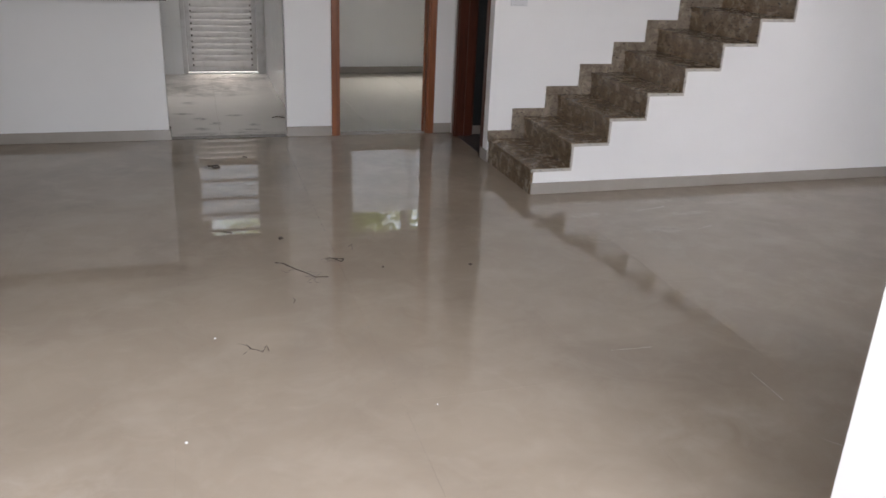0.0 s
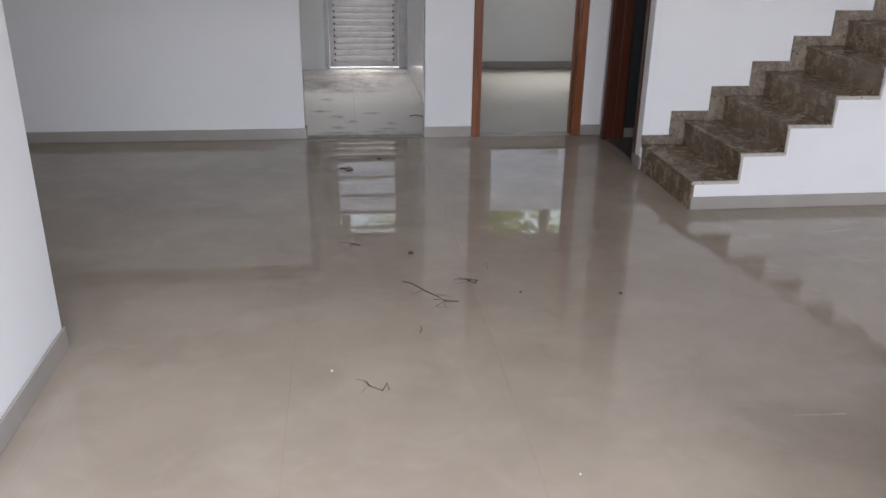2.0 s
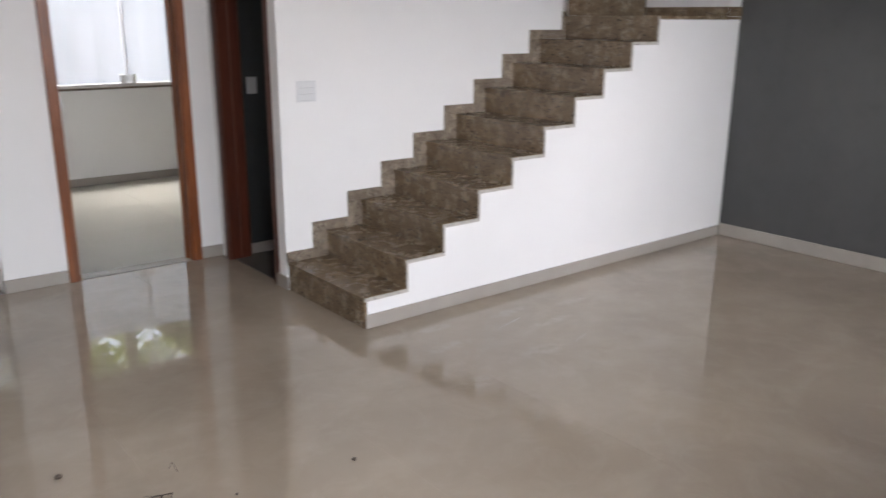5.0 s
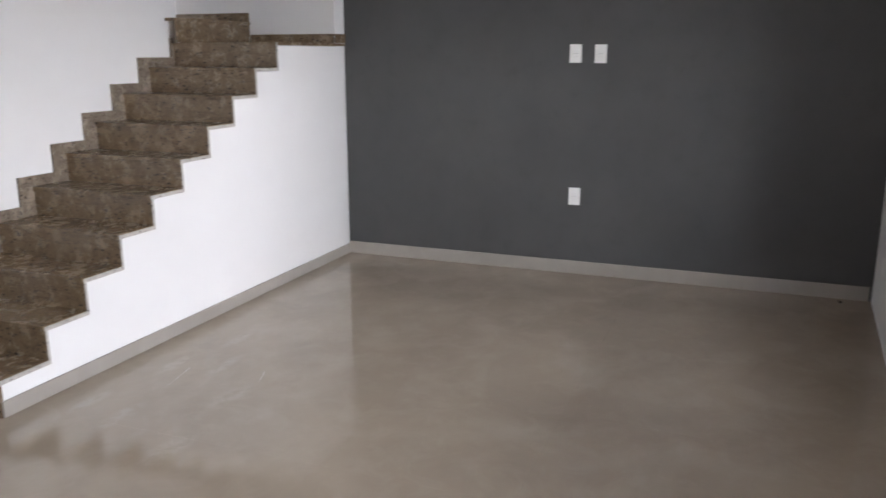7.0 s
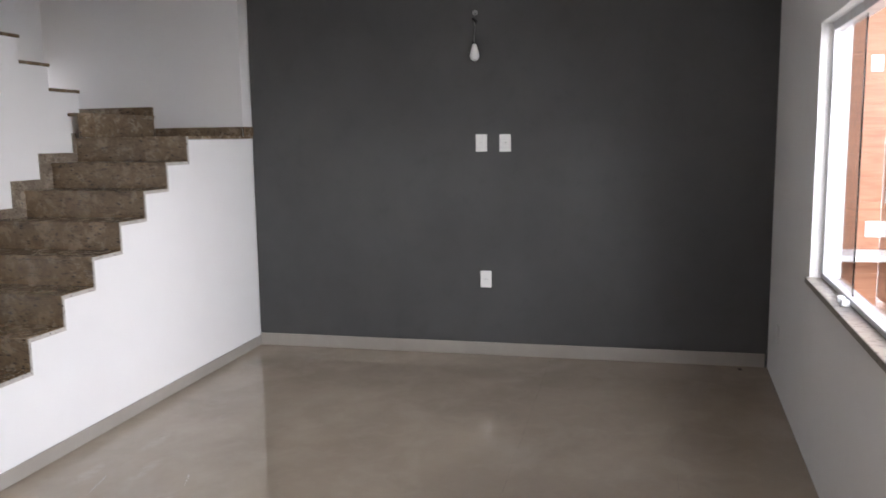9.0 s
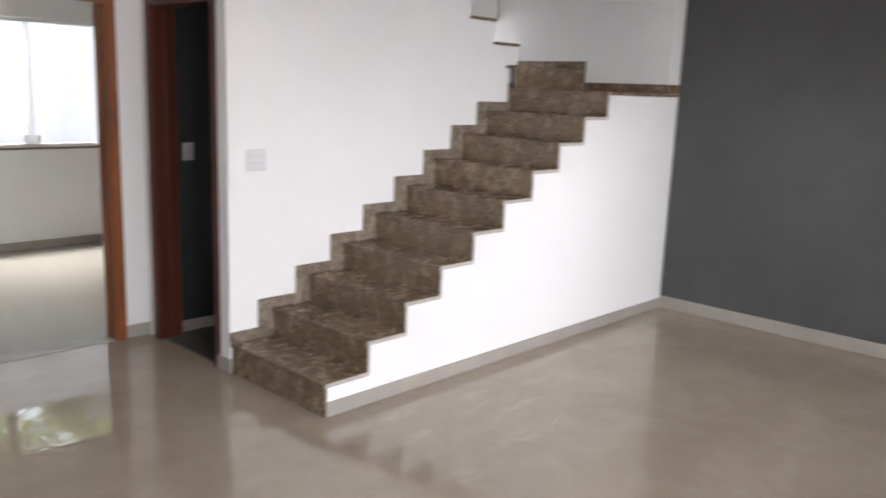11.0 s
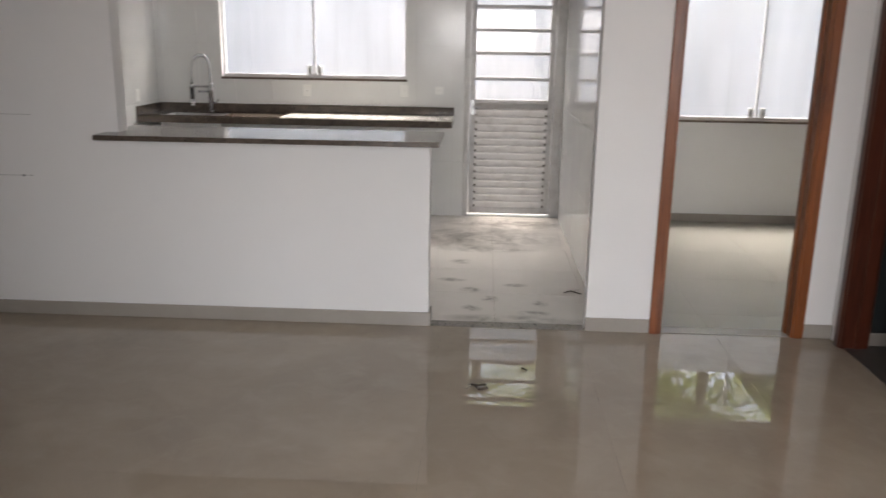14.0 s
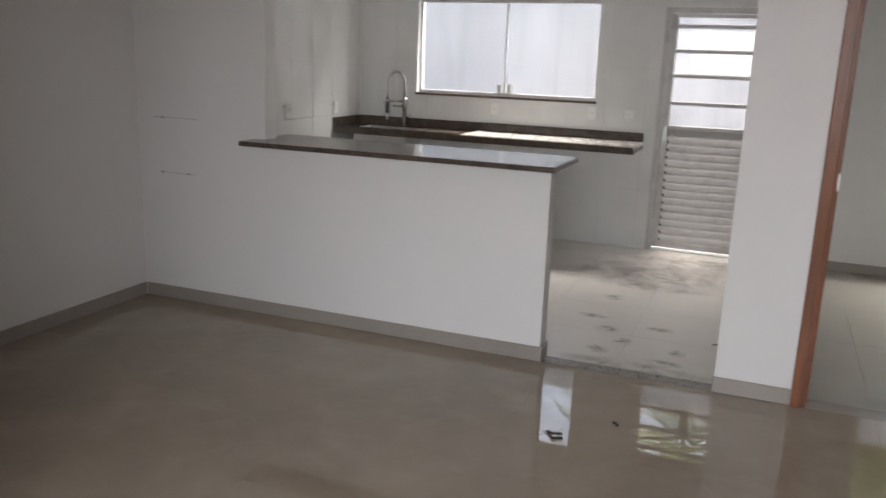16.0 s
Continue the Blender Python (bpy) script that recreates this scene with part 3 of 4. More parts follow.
part("threshold_strip", slab(d0 + 0.05, 0.0, 0.0005, d1 - 0.085, 0.10, 0.012), PLASTIC, md, "bright metal threshold strip")
l0, l1 = d0 + 0.054, d1 - 0.089
part("stile", slab(l0, ly0, 0.022, l0 + 0.05, ly1, 2.08, 0.004, 1), DOORALU, md)
part("stile", slab(l1 - 0.05, ly0, 0.022, l1, ly1, 2.08, 0.004, 1), DOORALU, md)
part("rail", slab(l0 + 0.05, ly0, 0.022, l1 - 0.05, ly1, 0.075, 0.003, 1), DOORALU, md)
for z in (1.095, 1.306, 1.542, 1.752, 1.96):
    part("rail", slab(l0 + 0.05, ly0 + 0.002, z, l1 - 0.05, ly1 - 0.002, z + 0.034, 0.003, 1), DOORALU, md)
part("rail", slab(l0 + 0.05, ly0, 2.05, l1 - 0.05, ly1, 2.08), DOORALU, md)
pane(l0 + 0.04, 0.068, 1.11, l1 - 0.04, 0.073, 2.06, md)
n = 15
pitch = (1.095 - 0.075) / n
prof = [(0.0, 0.0), (0.006, 0.004), (0.034, 0.066), (0.034, 0.078), (0.028, 0.072), (0.0, 0.010)]
for k in range(n):
    z = 0.075 + pitch * k
    bm = bmesh.new()
    A = [bm.verts.new((l0 + 0.05, 0.046 + py, z + pz)) for py, pz in prof]
    B = [bm.verts.new((l1 - 0.05, 0.046 + py, z + pz)) for py, pz in prof]
    bm.faces.new(A)
    bm.faces.new(B[::-1])
    for i in range(len(prof)):
        bm.faces.new((A[i], B[i], B[(i + 1) % len(prof)], A[(i + 1) % len(prof)]))
    bmesh.ops.recalc_face_normals(bm, faces=bm.faces[:])
    slat = part("louvre", bm, DOORALU, md)
    # added dark blocks: shade of the gap at each slat end
    for xa in (l0 + 0.0505, l1 - 0.0685):
        part("end_shadow", slab(xa, 0.041, z + 0.012, xa + 0.018, 0.050, z + 0.034, 0.003, 1), SLATGAP, slat, "dark block standing in for the shadow gap at the slat end")
part("lock_plate", slab(l0 + 0.008, ly0 - 0.006, 0.98, l0 + 0.042, ly0 + 0.001, 1.12, 0.003, 1), STEEL, md, "metal lock plate")
part("lever", tube([(l0 + 0.025, ly0, 1.06), (l0 + 0.025, ly0 - 0.045, 1.06), (l0 + 0.10, ly0 - 0.05, 1.06)], 0.007), STEEL, md, "metal lever handle")
for z in (0.35, 1.2, 1.9):
    part("hinge", tube([(l1 + 0.004, ly0 - 0.002, z), (l1 + 0.004, ly0 - 0.002, z + 0.09)], 0.008), STEEL, md)
md.matrix_world = pose(0, REAR - 0.01, 0)

# ---- kitchen ----
bar = thing("bar_counter", "polished brown granite bar top on the half wall", "bar counter")
part("top", slab(-2.09, 6.706, 1.1005, -0.161, 7.24, 1.126), COUNTER, bar)
part("front_edge", slab(-2.09, 6.69, 1.097, -0.145, 6.7055, 1.1262, 0.003, 2), COUNTER, bar)
part("end_edge", slab(-0.1605, 6.706, 1.097, -0.145, 7.24, 1.1262, 0.003, 2), COUNTER, bar)

ctop = thing("kitchen_worktop", "long brown granite worktop with a sink and upstand", "worktop")
cx0, cx1, cy0, cy1, cz = -3.048, -0.19, 9.50, REAR - 0.013, 0.965
sx0, sx1, sy0, sy1 = -2.86, -2.30, 9.58, 9.92
for args in ((cx0, cy0, sx0, cy1), (sx1, cy0, -1.75, cy1), (sx0, cy0, sx1, sy0), (sx0, sy1, sx1, cy1)):
    part("top", slab(args[0], args[1], cz - 0.022, args[2], args[3], cz), COUNTER, ctop)
# paler granite colour for the right part of the worktop
PALETOP = granite("pale_granite_top", (0.62, 0.59, 0.55), (0.55, 0.52, 0.48), (0.44, 0.41, 0.37), 0.22)
part("dry_area", slab(-1.75, cy0 + 0.018, cz - 0.022, cx1 - 0.0005, cy1 - 0.0185, cz + 0.009, 0.003, 1), PALETOP, ctop, "raised dry area with a pale top")
part("apron", slab(cx0, cy0 - 0.002, cz - 0.055, cx1, cy0 + 0.018, cz + 0.001, 0.002, 1), COUNTER, ctop)
part("apron", slab(cx1 - 0.018, cy0 + 0.018, cz - 0.055, cx1 + 0.002, cy1, cz - 0.0225), COUNTER, ctop)
part("upstand", slab(cx0 + 0.018, cy1 - 0.018, cz + 0.0005, cx1, cy1 - 0.0005, cz + 0.085, 0.002, 1), COUNTER, ctop, "granite upstand along the tiles")
part("upstand", slab(cx0 + 0.0005, cy0, cz + 0.0005, cx0 + 0.018, cy1, cz + 0.085, 0.002, 1), COUNTER, ctop, "granite upstand along the tiles")
part("rim", slab(cx0 + 0.02, cy0 + 0.02, cz + 0.0005, -1.76, cy0 + 0.045, cz + 0.012, 0.003, 1), COUNTER, ctop, "raised drip edge")
sink_bm = bmesh.new()
for a in ((sx0, sy0, sx0 + 0.004, sy1), (sx1 - 0.004, sy0, sx1, sy1), (sx0 + 0.004, sy0, sx1 - 0.004, sy0 + 0.004), (sx0 + 0.004, sy1 - 0.004, sx1 - 0.004, sy1)):
    box(sink_bm, a[0], a[1], cz - 0.19, a[2], a[3], cz - 0.002)
box(sink_bm, sx0, sy0, cz - 0.194, sx1, sy1, cz - 0.19)
sink = part("basin", sink_bm, STEEL, ctop, "stainless steel sink basin")
part("drain", tube([((sx0 + sx1) / 2, 9.75, cz - 0.19), ((sx0 + sx1) / 2, 9.75, cz - 0.186)], 0.045, 20), CHROME, sink)
for x in (-2.9, -1.6, -0.4):
    part("bracket", slab(x, cy0 + 0.10, cz - 0.06, x + 0.03, cy1, cz - 0.023), STEEL, ctop)

# spring faucet
fx, fy = -2.51, 9.975
fc = thing("spring_faucet", "chrome spring kitchen faucet with a black spray head", "faucet")
part("base", tube([(fx, fy, cz), (fx, fy, cz + 0.012), (fx, fy, cz + 0.02)], [0.027, 0.027, 0.021], 16), CHROME, fc)
part("body", tube([(fx, fy, cz + 0.02), (fx, fy, cz + 0.03), (fx, fy, cz + 0.20), (fx, fy, cz + 0.21), (fx, fy, cz + 0.27), (fx, fy, cz + 0.28)], [0.019, 0.024, 0.024, 0.027, 0.027, 0.019], 16), CHROME, fc)
part("lever", tube([(fx + 0.018, fy, cz + 0.09), (fx + 0.05, fy, cz + 0.10), (fx + 0.07, fy - 0.01, cz + 0.13)], 0.005), CHROME, fc)
hx, hy = fx - 0.155, fy - 0.07
arc = []
for k in range(25):
    u = k / 24
    a = math.pi * u
    arc.append((fx + (hx - fx) * (1 - math.cos(a)) / 2, fy + (hy - fy) * (1 - math.cos(a)) / 2, cz + 0.42 + 0.13 * math.sin(a) - 0.03 * u))
part("riser_pipe", tube([(fx, fy, cz + 0.20), (fx, fy, cz + 0.42)] + arc[1:] + [(hx, hy, cz + 0.22)], 0.008, 10), CHROME, fc)
spring = bmesh.new()
path = [(fx, fy, cz + 0.20 + 0.22 * i / 10) for i in range(10)] + arc[:19]
for i in range(len(path) - 1):
    p, q = Vector(path[i]), Vector(path[i + 1])
    d = (q - p).normalized()
    c = (p + q) / 2
    tube([c - d * 0.0045, c + d * 0.0045], 0.0175, 10, spring)
part("spring", spring, CHROME, fc, "chrome coil spring")
part("holder_arm", tube([(fx, fy, cz + 0.245), (hx, hy, cz + 0.25)], 0.011), CHROME, fc)
part("spout", tube([(fx, fy, cz + 0.195), (fx + (hx - fx) * 0.72, fy + (hy - fy) * 0.72, cz + 0.20)], 0.009), CHROME, fc)
part("holder_ring", tube([(hx, hy, cz + 0.235), (hx, hy, cz + 0.265)], 0.024, 14), CHROME, fc)
part("spray_head", tube([(hx, hy, cz + 0.285), (hx, hy, cz + 0.23), (hx, hy, cz + 0.15), (hx, hy, cz + 0.13)], [0.012, 0.020, 0.021, 0.021], 14), BLACK, fc, "black spray head")
part("nozzle", tube([(hx, hy, cz + 0.13), (hx, hy, cz + 0.075), (hx, hy, cz + 0.066)], [0.022, 0.025, 0.019], 14), CHROME, fc)

# ---- switches and outlets ----
SWITCHGREY = mat("pale_grey_plastic", (0.66, 0.665, 0.67), 0.4)


def wall_plate(name, label, w, h, m, rows=0, slots=0, material=PLASTIC):
    """A plate on a wall; local x along the wall, z up, the front towards -y."""
    p = thing(name, label, "switch" if rows else "outlet")
    part("plate", soften(box(bmesh.new(), -w / 2, -0.009, -h / 2, w / 2, -0.0003, h / 2), 0.003, 2), material, p)
    for k in range(rows):
        z = h * 0.30 - k * h * 0.6 / max(rows - 1, 1) if rows > 1 else 0.0
        hh = h * 0.24 if rows > 1 else h * 0.4
        part("rocker", soften(box(bmesh.new(), -w * 0.36, -0.0125, z - hh / 2 + 0.001, w * 0.36, -0.0085, z + hh / 2 - 0.001), 0.0015, 1), material, p)
        part("seam", slab(-w * 0.38, -0.0096, z - hh / 2 - 0.0015, w * 0.38, -0.0088, z - hh / 2 + 0.0005), SLOT, p)
    if slots:
        face = part("socket", soften(box(bmesh.new(), -w * 0.30, -0.0115, -0.022, w * 0.30, -0.0085, 0.022), 0.004, 1), PLASTIC, p)
        for dx in (-0.011, 0.0, 0.011):
            part("pin_hole", tube([(dx, -0.0112, 0.004 if dx == 0 else 0.0), (dx, -0.0120, 0.004 if dx == 0 else 0.0)], 0.0024, 8), BLACK, face)
    p.matrix_world = m
    return p


wall_plate("light_switch", "white square switch plate with three rockers by the stairs", 0.13, 0.126, pose(2.338, STAIR_Y1, 1.234), rows=3, material=SWITCHGREY)
for y, z, s in ((3.150, 1.617, 0), (2.972, 1.615, 0), (3.122, 0.590, 1)):
    wall_plate("wall_outlet", "white plastic outlet plate on the dark grey wall", 0.085, 0.128, pose(5.584, y, z, 0, 0, -90), rows=0, slots=1)["group"] = "outlets on the grey wall"
wall_plate("bathroom_switch", "pale switch plate on the dark bathroom wall", 0.075, 0.115, pose(2.415, 6.76, 1.21), rows=1, material=SLOT)
wall_plate("bedroom_outlet", "white outlet plate low on the bedroom wall", 0.075, 0.115, pose(1.49, REAR, 0.477), slots=1)
for x, z in ((-1.60, 1.185), (-0.668, 1.197), (-0.335, 1.205)):
    wall_plate("kitchen_outlet", "white outlet plate on the kitchen tiles", 0.075, 0.072 if x > -0.4 else 0.11, pose(x, REAR - 0.0125, z), slots=1)["group"] = "outlets on the kitchen tiles"
for y in (8.70, 9.55):
    wall_plate("kitchen_outlet", "white outlet plate on the kitchen tiles", 0.075, 0.11, pose(-3.048, y, 1.145, 0, 0, 90), slots=1)["group"] = "outlets on the kitchen tiles"
for lx, z in ((-0.53, 0.37), (-3.10, 0.16)):
    wall_plate("wall_outlet", "white outlet plate low on the front wall", 0.075, 0.115, FRONT @ pose(lx, 0.0, z, 0, 0, 180), slots=1)

# bare bulb on its wires, on the grey wall
bulb = thing("bare_wall_bulb", "bare white bulb hanging from wires on the grey wall", "lamp")
part("wire_hole", tube([(5.5835, 3.19, 2.56), (5.580, 3.19, 2.56)], 0.02, 14), SLOT, bulb)
part("wire", tube([(5.58, 3.19, 2.56), (5.555, 3.192, 2.52), (5.548, 3.185, 2.45), (5.552, 3.193, 2.38), (5.55, 3.19, 2.335)], 0.0025, 6), SLOT, bulb)
part("tape", tube([(5.55, 3.172, 2.488), (5.547, 3.187, 2.50), (5.55, 3.205, 2.512)], 0.009, 8), BLACK, bulb, "black insulating tape")
part("tape", tube([(5.55, 3.168, 2.325), (5.547, 3.19, 2.338), (5.55, 3.21, 2.348)], 0.008, 8), BLACK, bulb, "black insulating tape")
part("bulb", tube([(5.55, 3.19, 2.335), (5.55, 3.19, 2.31), (5.55, 3.19, 2.28), (5.55, 3.19, 2.25), (5.55, 3.19, 2.225), (5.55, 3.19, 2.212)], [0.014, 0.022, 0.030, 0.035, 0.028, 0.010], 18), PLASTIC, bulb, "white glass bulb")

# shelf marks left on the partition
MARK = mat("pencil_grey", (0.25, 0.24, 0.23), 0.9)
for z, x0, x1, holes in ((1.217, -2.87, -2.53, (-2.80,)), (0.860, -2.82, -2.55, (-2.816, -2.61))):
    sm = thing("shelf_mark", "drilled holes and a thin pencil line on white plaster", "wall mark", "marks on the partition")
    part("line", slab(x0, BACK - 0.0012, z - 0.001, x1, BACK - 0.0004, z + 0.001), MARK, sm)
    for x in holes:
        part("hole", tube([(x, BACK - 0.0004, z), (x, BACK - 0.003, z)], 0.006, 10), BLACK, sm)

# ---- thresholds ----
THR = granite("worn_stone_threshold", (0.33, 0.30, 0.27), (0.25, 0.225, 0.20), (0.12, 0.10, 0.085), 0.35)
setting("threshold_kitchen", slab(-0.19, 6.858, 0.0005, 0.728, 6.955, 0.004, 0.001, 1), THR, "dirty grey stone threshold to the kitchen", "threshold")
setting("threshold_bedroom", slab(1.184, 6.858, 0.0005, 1.93, 6.975, 0.004, 0.001, 1), SKIRT, "grey stone threshold to the bedroom", "threshold")

# thin slab whose dark colour carries the shade behind the bathroom door
BATHFLOOR = polished_floor("shaded_bathroom_floor", (0.075, 0.068, 0.06), (0.055, 0.05, 0.045), (0.11, 0.10, 0.09), 0.3, 0.1)
setting("floor_bathroom", slab(2.185, 6.035, 0.0005, 3.5, 6.748, 0.005, 0.001, 1), BATHFLOOR, "small bathroom's floor, coloured dark for the shade inside", "floor")

# ---- litter on the floor ----


def twig(name, label, pts, r, hairs=0, seed=0):
    rng = random.Random(seed)
    t = thing(name, label, "litter")
    part("stem", tube([(x, y, max(z, r)) for x, y, z in pts], r, 6), DEBRIS, t)
    for k in range(hairs):
        a = Vector(pts[rng.randrange(len(pts))])
        b = a + Vector((rng.uniform(-0.06, 0.06), rng.uniform(-0.05, 0.05), 0))
        c = b + Vector((rng.uniform(-0.03, 0.03), rng.uniform(-0.03, 0.03), 0))
        part("strand", tube([(a.x, a.y, 0.002), ((a.x + b.x) / 2, (a.y + b.y) / 2, 0.006), (b.x, b.y, 0.0015), (c.x, c.y, 0.0015)], 0.0007, 5), DEBRIS, t)
    return t


twig("dry_twig", "dark dry twig with loose strands on the floor", [(0.36, 4.09, 0.002), (0.40, 4.06, 0.006), (0.45, 3.98, 0.004), (0.50, 3.92, 0.002), (0.54, 3.855, 0.003), (0.60, 3.85, 0.002)], 0.0022, 9, 3)
twig("dry_leaf_curl", "small curled dry leaf on the floor", [(0.69, 4.08, 0.002), (0.67, 4.05, 0.012), (0.70, 4.03, 0.006), (0.72, 4.07, 0.002), (0.66, 4.09, 0.002)], 0.003, 4, 5)
twig("dry_leaf_curl", "thin curled dry leaf on the floor", [(0.155, 3.205, 0.002), (0.17, 3.16, 0.004), (0.215, 3.125, 0.004), (0.235, 3.17, 0.008), (0.24, 3.13, 0.002)], 0.0016, 2, 8)
twig("dry_strand", "short dark strand on the floor", [(0.40, 3.63, 0.002), (0.405, 3.60, 0.002), (0.395, 3.57, 0.002)], 0.0014)
twig("dry_strand", "short dark strand on the floor", [(0.77, 4.24, 0.002), (0.80, 4.28, 0.002), (0.79, 4.20, 0.002)], 0.0012)
twig("dry_strand", "thin curved dry stem on the kitchen floor", [(0.68, 7.60, 0.003), (0.73, 7.64, 0.005), (0.79, 7.58, 0.003)], 0.004, 2, 11)
twig("dry_leaf_curl", "black and grey crumpled scrap on the floor", [(0.07, 6.01, 0.002), (0.10, 5.985, 0.012), (0.14, 6.01, 0.008), (0.15, 5.97, 0.002), (0.11, 5.95, 0.003), (0.08, 6.0, 0.01)], 0.006, 4, 13)
twig("dry_leaf_curl", "small dry scrap on the floor", [(0.33, 6.24, 0.002), (0.345, 6.23, 0.006), (0.355, 6.215, 0.002)], 0.005, 1, 14)
twig("dry_leaf_curl", "brown scrap of dry leaf on the floor", [(0.12, 4.60, 0.002), (0.14, 4.58, 0.008), (0.165, 4.57, 0.003)], 0.003, 4, 15)


def crumb(x, y, r, material, label):
    bm = bmesh.new()
    bmesh.ops.create_icosphere(bm, subdivisions=2, radius=r)
    rng = random.Random(int(x * 1000))
    for v in bm.verts:
        v.co *= rng.uniform(0.75, 1.2)
        v.co.z *= 0.6
    low = min(v.co.z for v in bm.verts)
    bmesh.ops.translate(bm, verts=bm.verts[:], vec=(x, y, -low))
    return tagged(part("floor_crumb", bm, material), label, "litter")


crumb(0.425, 4.43, 0.014, DEBRIS, "dark round seed lying on the floor")
crumb(1.364, 3.861, 0.010, DEBRIS, "small dark crumb on the floor")
crumb(5.47, 1.29, 0.016, DEBRIS, "dark crumb near the grey wall")
crumb(0.90, 3.92, 0.006, DEBRIS, "tiny dark crumb on the floor")
for x, y, r in ((-0.088, 2.537, 0.0055), (0.03, 3.285, 0.005), (0.81, 2.58, 0.0035)):
    crumb(x, y, r, WHITECHIP, "small white chip of plaster on the floor")

SCRATCH = mat("scuffed_glaze", (0.46, 0.42, 0.37), 0.6)
for pts in (((1.66, 2.83), (1.75, 2.823), (1.85, 2.82)), ((2.15, 2.54), (2.146, 2.42), (2.14, 2.31)), ((2.10, 2.06), (2.16, 1.98)), ((2.95, 4.15), (3.08, 4.20)), ((2.75, 4.55), (2.98, 4.60))):
    bm = bmesh.new()
    for (xa, ya), (xb, yb) in zip(pts, pts[1:]):
        d = Vector((xb - xa, yb - ya, 0)).normalized()
        w = Vector((-d.y, d.x, 0)) * 0.0016
        a, b = Vector((xa, ya, 0.0006)), Vector((xb, yb, 0.0006))
        bm.faces.new([bm.verts.new(p) for p in (a - w * 0.3, b - w, b + w, a + w * 0.3)])
    tagged(part("floor_scratch", bm, SCRATCH), "thin pale scratch across the polished floor", "scratch", "scratches on the floor")

# ---- porch and yard ----
setting("ground", slab(-400, -400, -0.4, 400, 400, -0.16), CONCRETE, "grey concrete ground around the house", "ground")
setting("boundary_wall", slab(-16, 14.0, -0.16, 18, 14.2, 3.19), PLASTER, "weathered grey rendered boundary wall", "wall")
porch = setting("porch_wall", slab(5.76, -2.6, -0.16, 5.90, 0.92, 2.7), PLASTER, "porch side wall clad in wood-look boards", "wall")
for k in range(16):
    z = 0.0 + 0.168 * k
    for y0, y1 in ((-2.6, -1.0 + 0.3 * (k % 2)), (-1.0 + 0.3 * (k % 2), 0.92)):
        part("board", slab(5.74, y0 + 0.001, z, 5.7595, y1 - 0.001, z + 0.1675, 0.001, 1), PANEL, porch)
tagged(part("porch_shelf", slab(5.40, -1.2, 0.80, 5.739, 0.75, 0.84, 0.004, 1), PLASTIC), "white stone ledge along the porch boards", "shelf")
for y, z in ((0.39, 0.985), (0.44, 2.12), (0.30, 1.22)):
    wall_plate("porch_outlet", "white outlet plate on the porch boards", 0.14 if z < 1.1 else 0.075, 0.11, pose(5.74, y, z, 0, 0, -90), slots=1)


def palm(x, y, h, seed, size=1.0):
    rng = random.Random(seed)
    t = thing("palm_tree", "leafy palm with long drooping fronds behind the wall", "tree", "palms behind the wall")
    n = 10
    trunk = [(x + 0.05 * math.sin(i * 0.9 + seed), y, -0.16 + (h + 0.16) * i / n) for i in range(n + 1)]
    part("trunk", tube(trunk, [0.13 - 0.006 * i + 0.008 * (i % 2) for i in range(n + 1)], 10), BARK, t)
    top = Vector(trunk[-1])
    bm = bmesh.new()
    for f in range(13):
        az = 2 * math.pi * f / 13 + rng.uniform(-0.2, 0.2)
        lift = rng.uniform(0.15, 1.25)
        length = size * rng.uniform(1.7, 2.5)
        side = Vector((-math.sin(az), math.cos(az), 0))
        spine = []
        for k in range(15):
            u = k / 14
            out = length * (u - 0.18 * lift * u * u)
            up_ = length * (lift * 0.75 * u - (0.55 + 0.35 * lift) * u * u)
            spine.append(top + Vector((math.cos(az) * out, math.sin(az) * out, up_)))
        tube(spine, [0.022 - 0.0013 * k for k in range(15)], 5, bm)
        for k in range(2, 29):
            u = k / 2.0
            i = min(int(u), 13)
            p = spine[i].lerp(spine[i + 1], u - i) if i < 14 else spine[14]
            d = (spine[min(i + 1, 14)] - spine[max(i - 1, 0)]).normalized()
            ll = size * 0.62 * math.sin(math.pi * min(0.98, 0.12 + 0.86 * k / 29)) * rng.uniform(0.8, 1.15)
            for s in (-1, 1):
                q = p + side * s * ll * 0.80 + d * ll * 0.55 + Vector((0, 0, -ll * rng.uniform(0.15, 0.5)))
                m_ = p.lerp(q, 0.45) + Vector((0, 0, 0.03))
                w = d * 0.020 * size
                vs = [bm.verts.new(c) for c in (p - w * 0.5, m_ - w, q, m_ + w, p + w * 0.5)]
                bm.faces.new(vs)
    part("crown", bm, LEAF, t)
    return t


rng = random.Random(4)
for i, (x, y, h) in enumerate(((-5.2, 16.2, 4.1), (0.1, 16.0, 4.5), (1.9, 17.4, 5.8), (2.9, 15.9, 4.8), (-9.0, 16.6, 4.2), (3.9, 15.3, 4.4), (-7.2, 17.3, 4.5))):
    palm(x, y, h, i + 1, 1.0 + 0.15 * (i % 3))


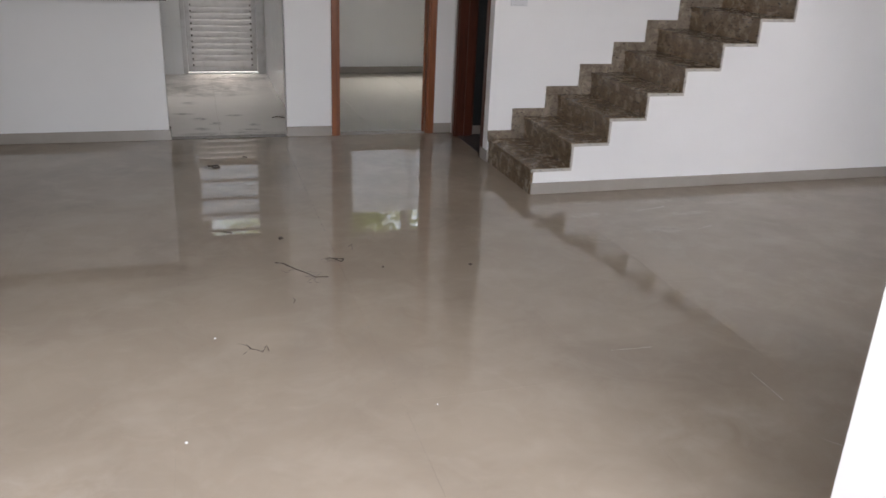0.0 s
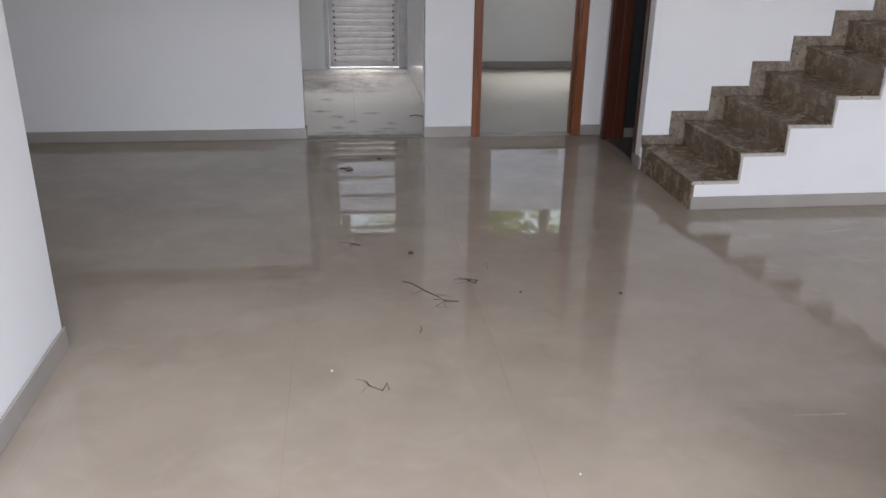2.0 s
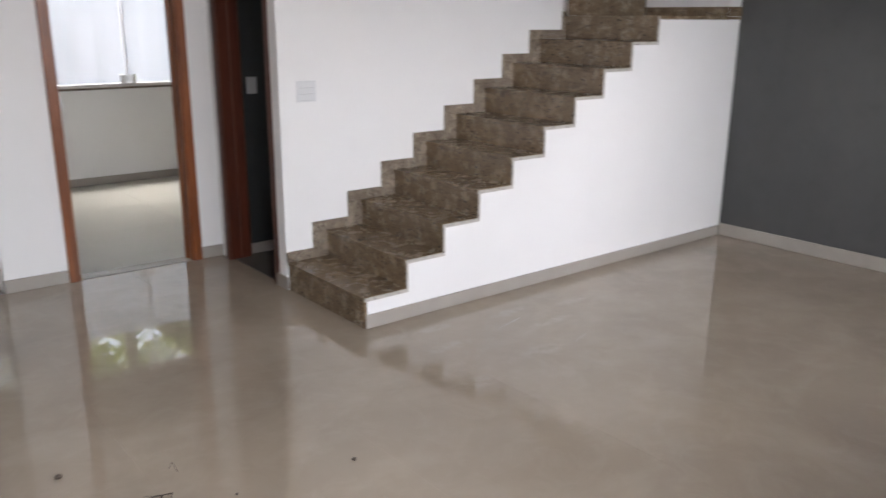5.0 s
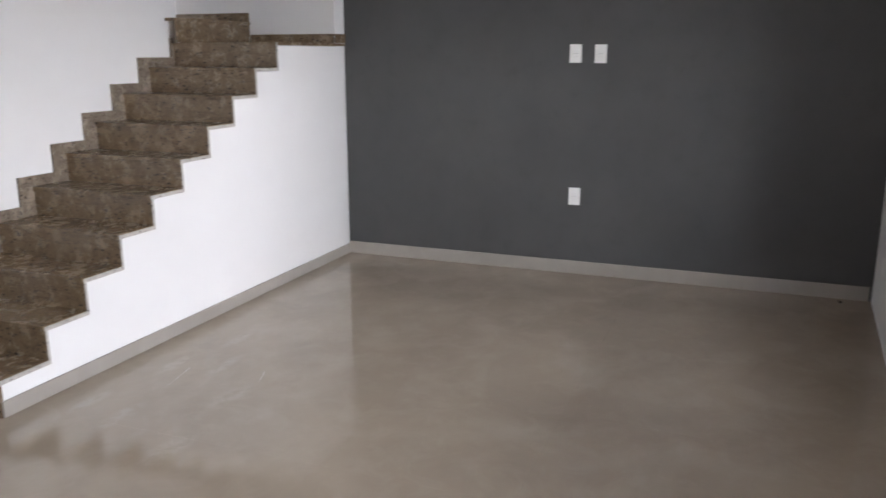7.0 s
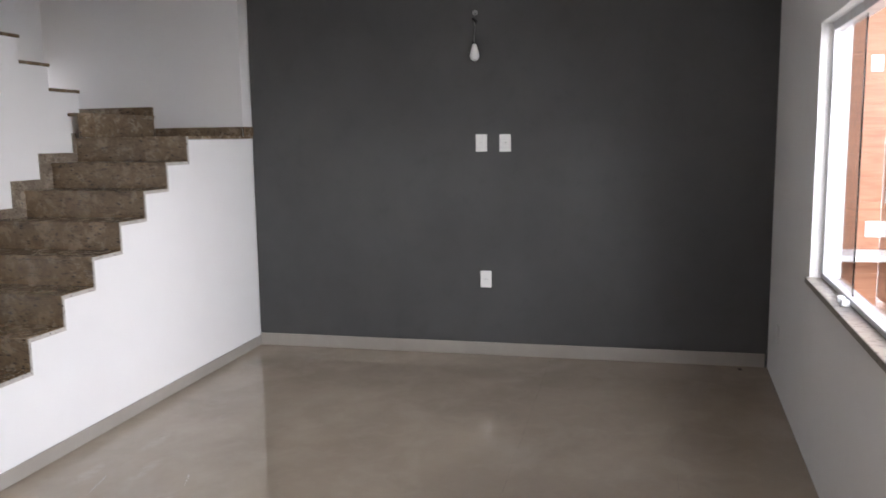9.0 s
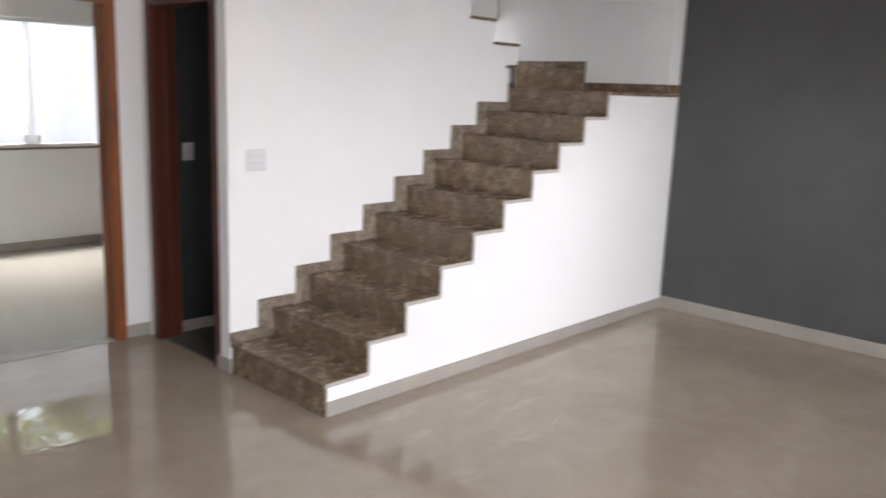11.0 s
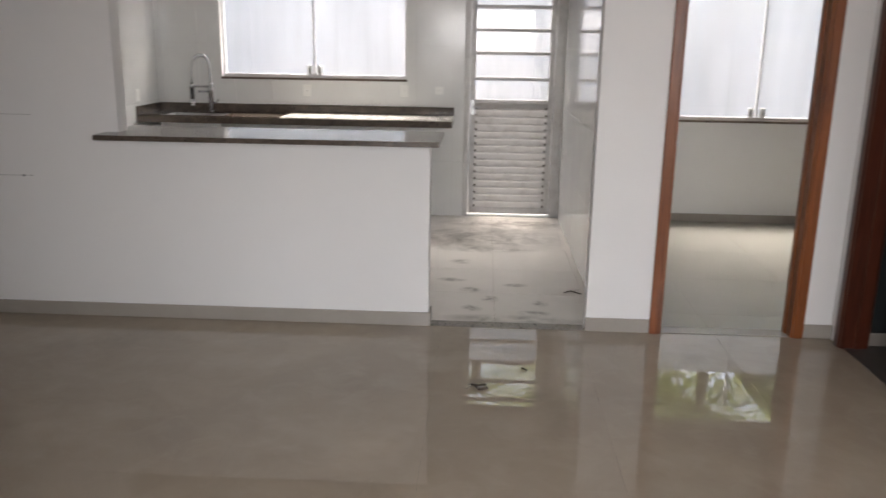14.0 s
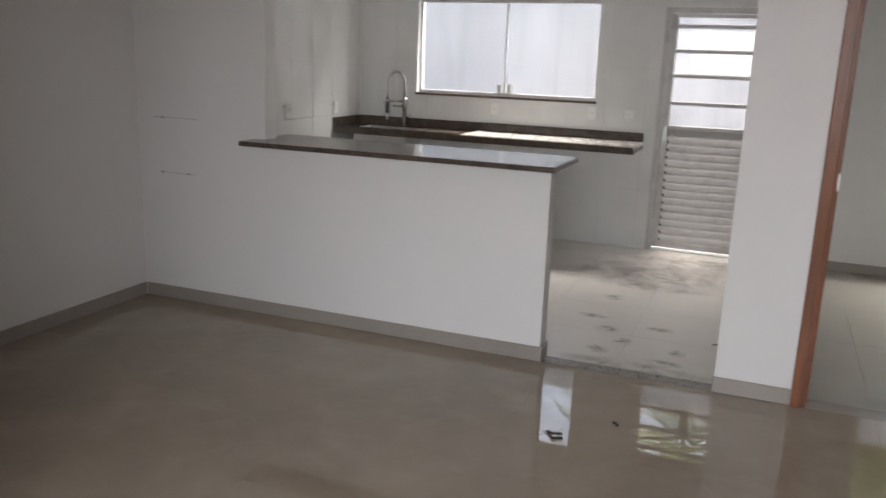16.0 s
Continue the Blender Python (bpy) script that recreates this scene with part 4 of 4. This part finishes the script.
def broadleaf(x, y, h, r, seed):
    rng = random.Random(seed)
    tr = thing("garden_tree", "leafy green garden tree behind the wall", "tree", "trees behind the wall")
    part("trunk", tube([(x, y, -0.16), (x + 0.1, y, h * 0.4), (x, y + 0.1, h * 0.75)], [0.16, 0.12, 0.05], 9), BARK, tr)
    for k in range(5):
        a = 2 * math.pi * k / 5 + rng.uniform(-0.4, 0.4)
        part("limb", tube([(x + 0.05, y, h * 0.45), (x + math.cos(a) * r * 0.4, y + math.sin(a) * r * 0.4, h * 0.65), (x + math.cos(a) * r * 0.8, y + math.sin(a) * r * 0.8, h * 0.85)], [0.06, 0.04, 0.015], 6), BARK, tr)
    bm = bmesh.new()
    clumps = [Vector((x + rng.gauss(0, r * 0.5), y + rng.gauss(0, r * 0.5), h * rng.uniform(0.5, 1.05))) for _ in range(60)]
    for c in clumps:
        for _ in range(75):
            p = c + Vector((rng.gauss(0, 0.34), rng.gauss(0, 0.34), rng.gauss(0, 0.28)))
            d = Vector((rng.uniform(-1, 1), rng.uniform(-1, 1), rng.uniform(-0.8, 0.3))).normalized()
            e = d.cross(Vector((rng.uniform(-1, 1), rng.uniform(-1, 1), rng.uniform(-1, 1)))).normalized()
            ll = rng.uniform(0.14, 0.28)
            bm.faces.new([bm.verts.new(q) for q in (p, p + d * ll * 0.5 + e * ll * 0.28, p + d * ll, p + d * ll * 0.5 - e * ll * 0.28)])
    part("crown", bm, LEAF, tr)
    return tr


for i, (x, y, h_, r_) in enumerate(((-7.0, 19.5, 7.2, 2.0), (3.6, 20.6, 6.4, 1.8), (-10.0, 19.8, 7.6, 2.0))):
    broadleaf(x, y, h_, r_, 40 + i)

house = thing("neighbour_house", "grey neighbouring house with a sloping tiled roof", "house")
part("wall", prism([(4.4, -0.16), (4.4, 3.2), (8.0, 7.88), (11.6, 3.2), (11.6, -0.16)], 16.8, 24.0), PLASTER, house)
for x0, x1 in ((3.95, 8.0), (12.05, 8.0)):
    roof_part = part("roof", prism([(x0, 2.72), (x0, 2.86), (x1, 8.12), (x1, 7.98)], 16.5, 24.3), ROOF, house)
    for k in range(30):
        u = (k + 0.5) / 30
        x, z = x0 + (x1 - x0) * u, 2.84 + 5.26 * u
        part("roof_tile", slab(x - 0.06, 16.4, z - 0.03, x + 0.06, 16.8, z + 0.11), ROOF, roof_part)

# ---- tile laying, last ----


def wall_tiles(axis, a0, a1, depth, z1, oa, oz, w, h, holes, parent, facing):
    """Glazed tiles on a wall plane; holes as (a0, a1, z0, z1)."""
    ca = sorted({a0, a1, *[oa + w * k for k in range(-40, 40) if a0 < oa + w * k < a1], *[v for q in holes for v in q[:2] if a0 < v < a1]})
    cz_ = sorted({0.0, z1, *[oz + h * k for k in range(-10, 10) if 0 < oz + h * k < z1], *[v for q in holes for v in q[2:] if 0 < v < z1]})
    joints_a = [oa + w * k for k in range(-40, 40)]
    joints_z = [oz + h * k for k in range(-10, 10)]
    for p, q in zip(ca, ca[1:]):
        for r, s in zip(cz_, cz_[1:]):
            if any(e[0] - 1e-6 <= p and q <= e[1] + 1e-6 and e[2] - 1e-6 <= r and s <= e[3] + 1e-6 for e in holes) or q - p < 0.01 or s - r < 0.01:
                continue
            g = [0.0009 if any(abs(v - j) < 1e-4 for j in js) else 0.0 for v, js in ((p, joints_a), (q, joints_a), (r, joints_z), (s, joints_z))]
            aa, bb, cc, dd = p + g[0], q - g[1], r + g[2], s - g[3]
            t0, t1 = sorted((depth, depth + facing * 0.008))
            if axis == "x":
                bm = box(bmesh.new(), aa, t0, cc, bb, t1, dd)
            else:
                bm = box(bmesh.new(), t0, aa, cc, t1, bb, dd)
            part("wall_tile", bm, WTILE, parent)


def lining(name, bm):
    return setting(name, bm, WGROUT, "glossy white tiles laid on the kitchen wall", "wall")


holes = [(-2.415, -0.65, 1.30, 2.19), (-0.095, 0.835, 0, 2.13)]
tiles_rear = lining("wall_tiles_rear", wall_with_holes("x", -3.05, 0.845, REAR - 0.005, REAR - 0.0005, 0, CEILING_Z - 0.002, holes))
wall_tiles("x", -3.05, 0.845, REAR - 0.005, CEILING_Z - 0.002, -0.205, 0.536, 0.3475, 0.5385, holes, tiles_rear, -1)
tiles_right = lining("wall_tiles_right", slab(0.850, 6.99, 0, 0.8545, REAR - 0.0135, CEILING_Z - 0.002))
wall_tiles("y", 6.99, REAR - 0.0135, 0.850, CEILING_Z - 0.002, 7.05, 0.536, 0.3475, 0.5385, [], tiles_right, -1)
tiles_left = lining("wall_tiles_left", slab(-3.0595, 6.99, 0, -3.055, REAR - 0.0135, CEILING_Z - 0.002))
wall_tiles("y", 6.99, REAR - 0.0135, -3.055, CEILING_Z - 0.002, 7.05, 0.536, 0.3475, 0.5385, [], tiles_left, 1)

floor_tiles(-3.3, 5.75, -1.9, 6.90, 1.497, 5.06, 0.81, 0.81, FLOOR, 0.0002, floor)
floor_tiles(-3.3, 0.92, 6.90, 10.2, 0.197, 7.55, 0.60, 0.60, KFLOOR, 0.001, floor)
floor_tiles(0.92, 4.45, 6.90, 10.2, 1.497, 7.24, 0.81, 0.81, BFLOOR, 0.0006, floor)
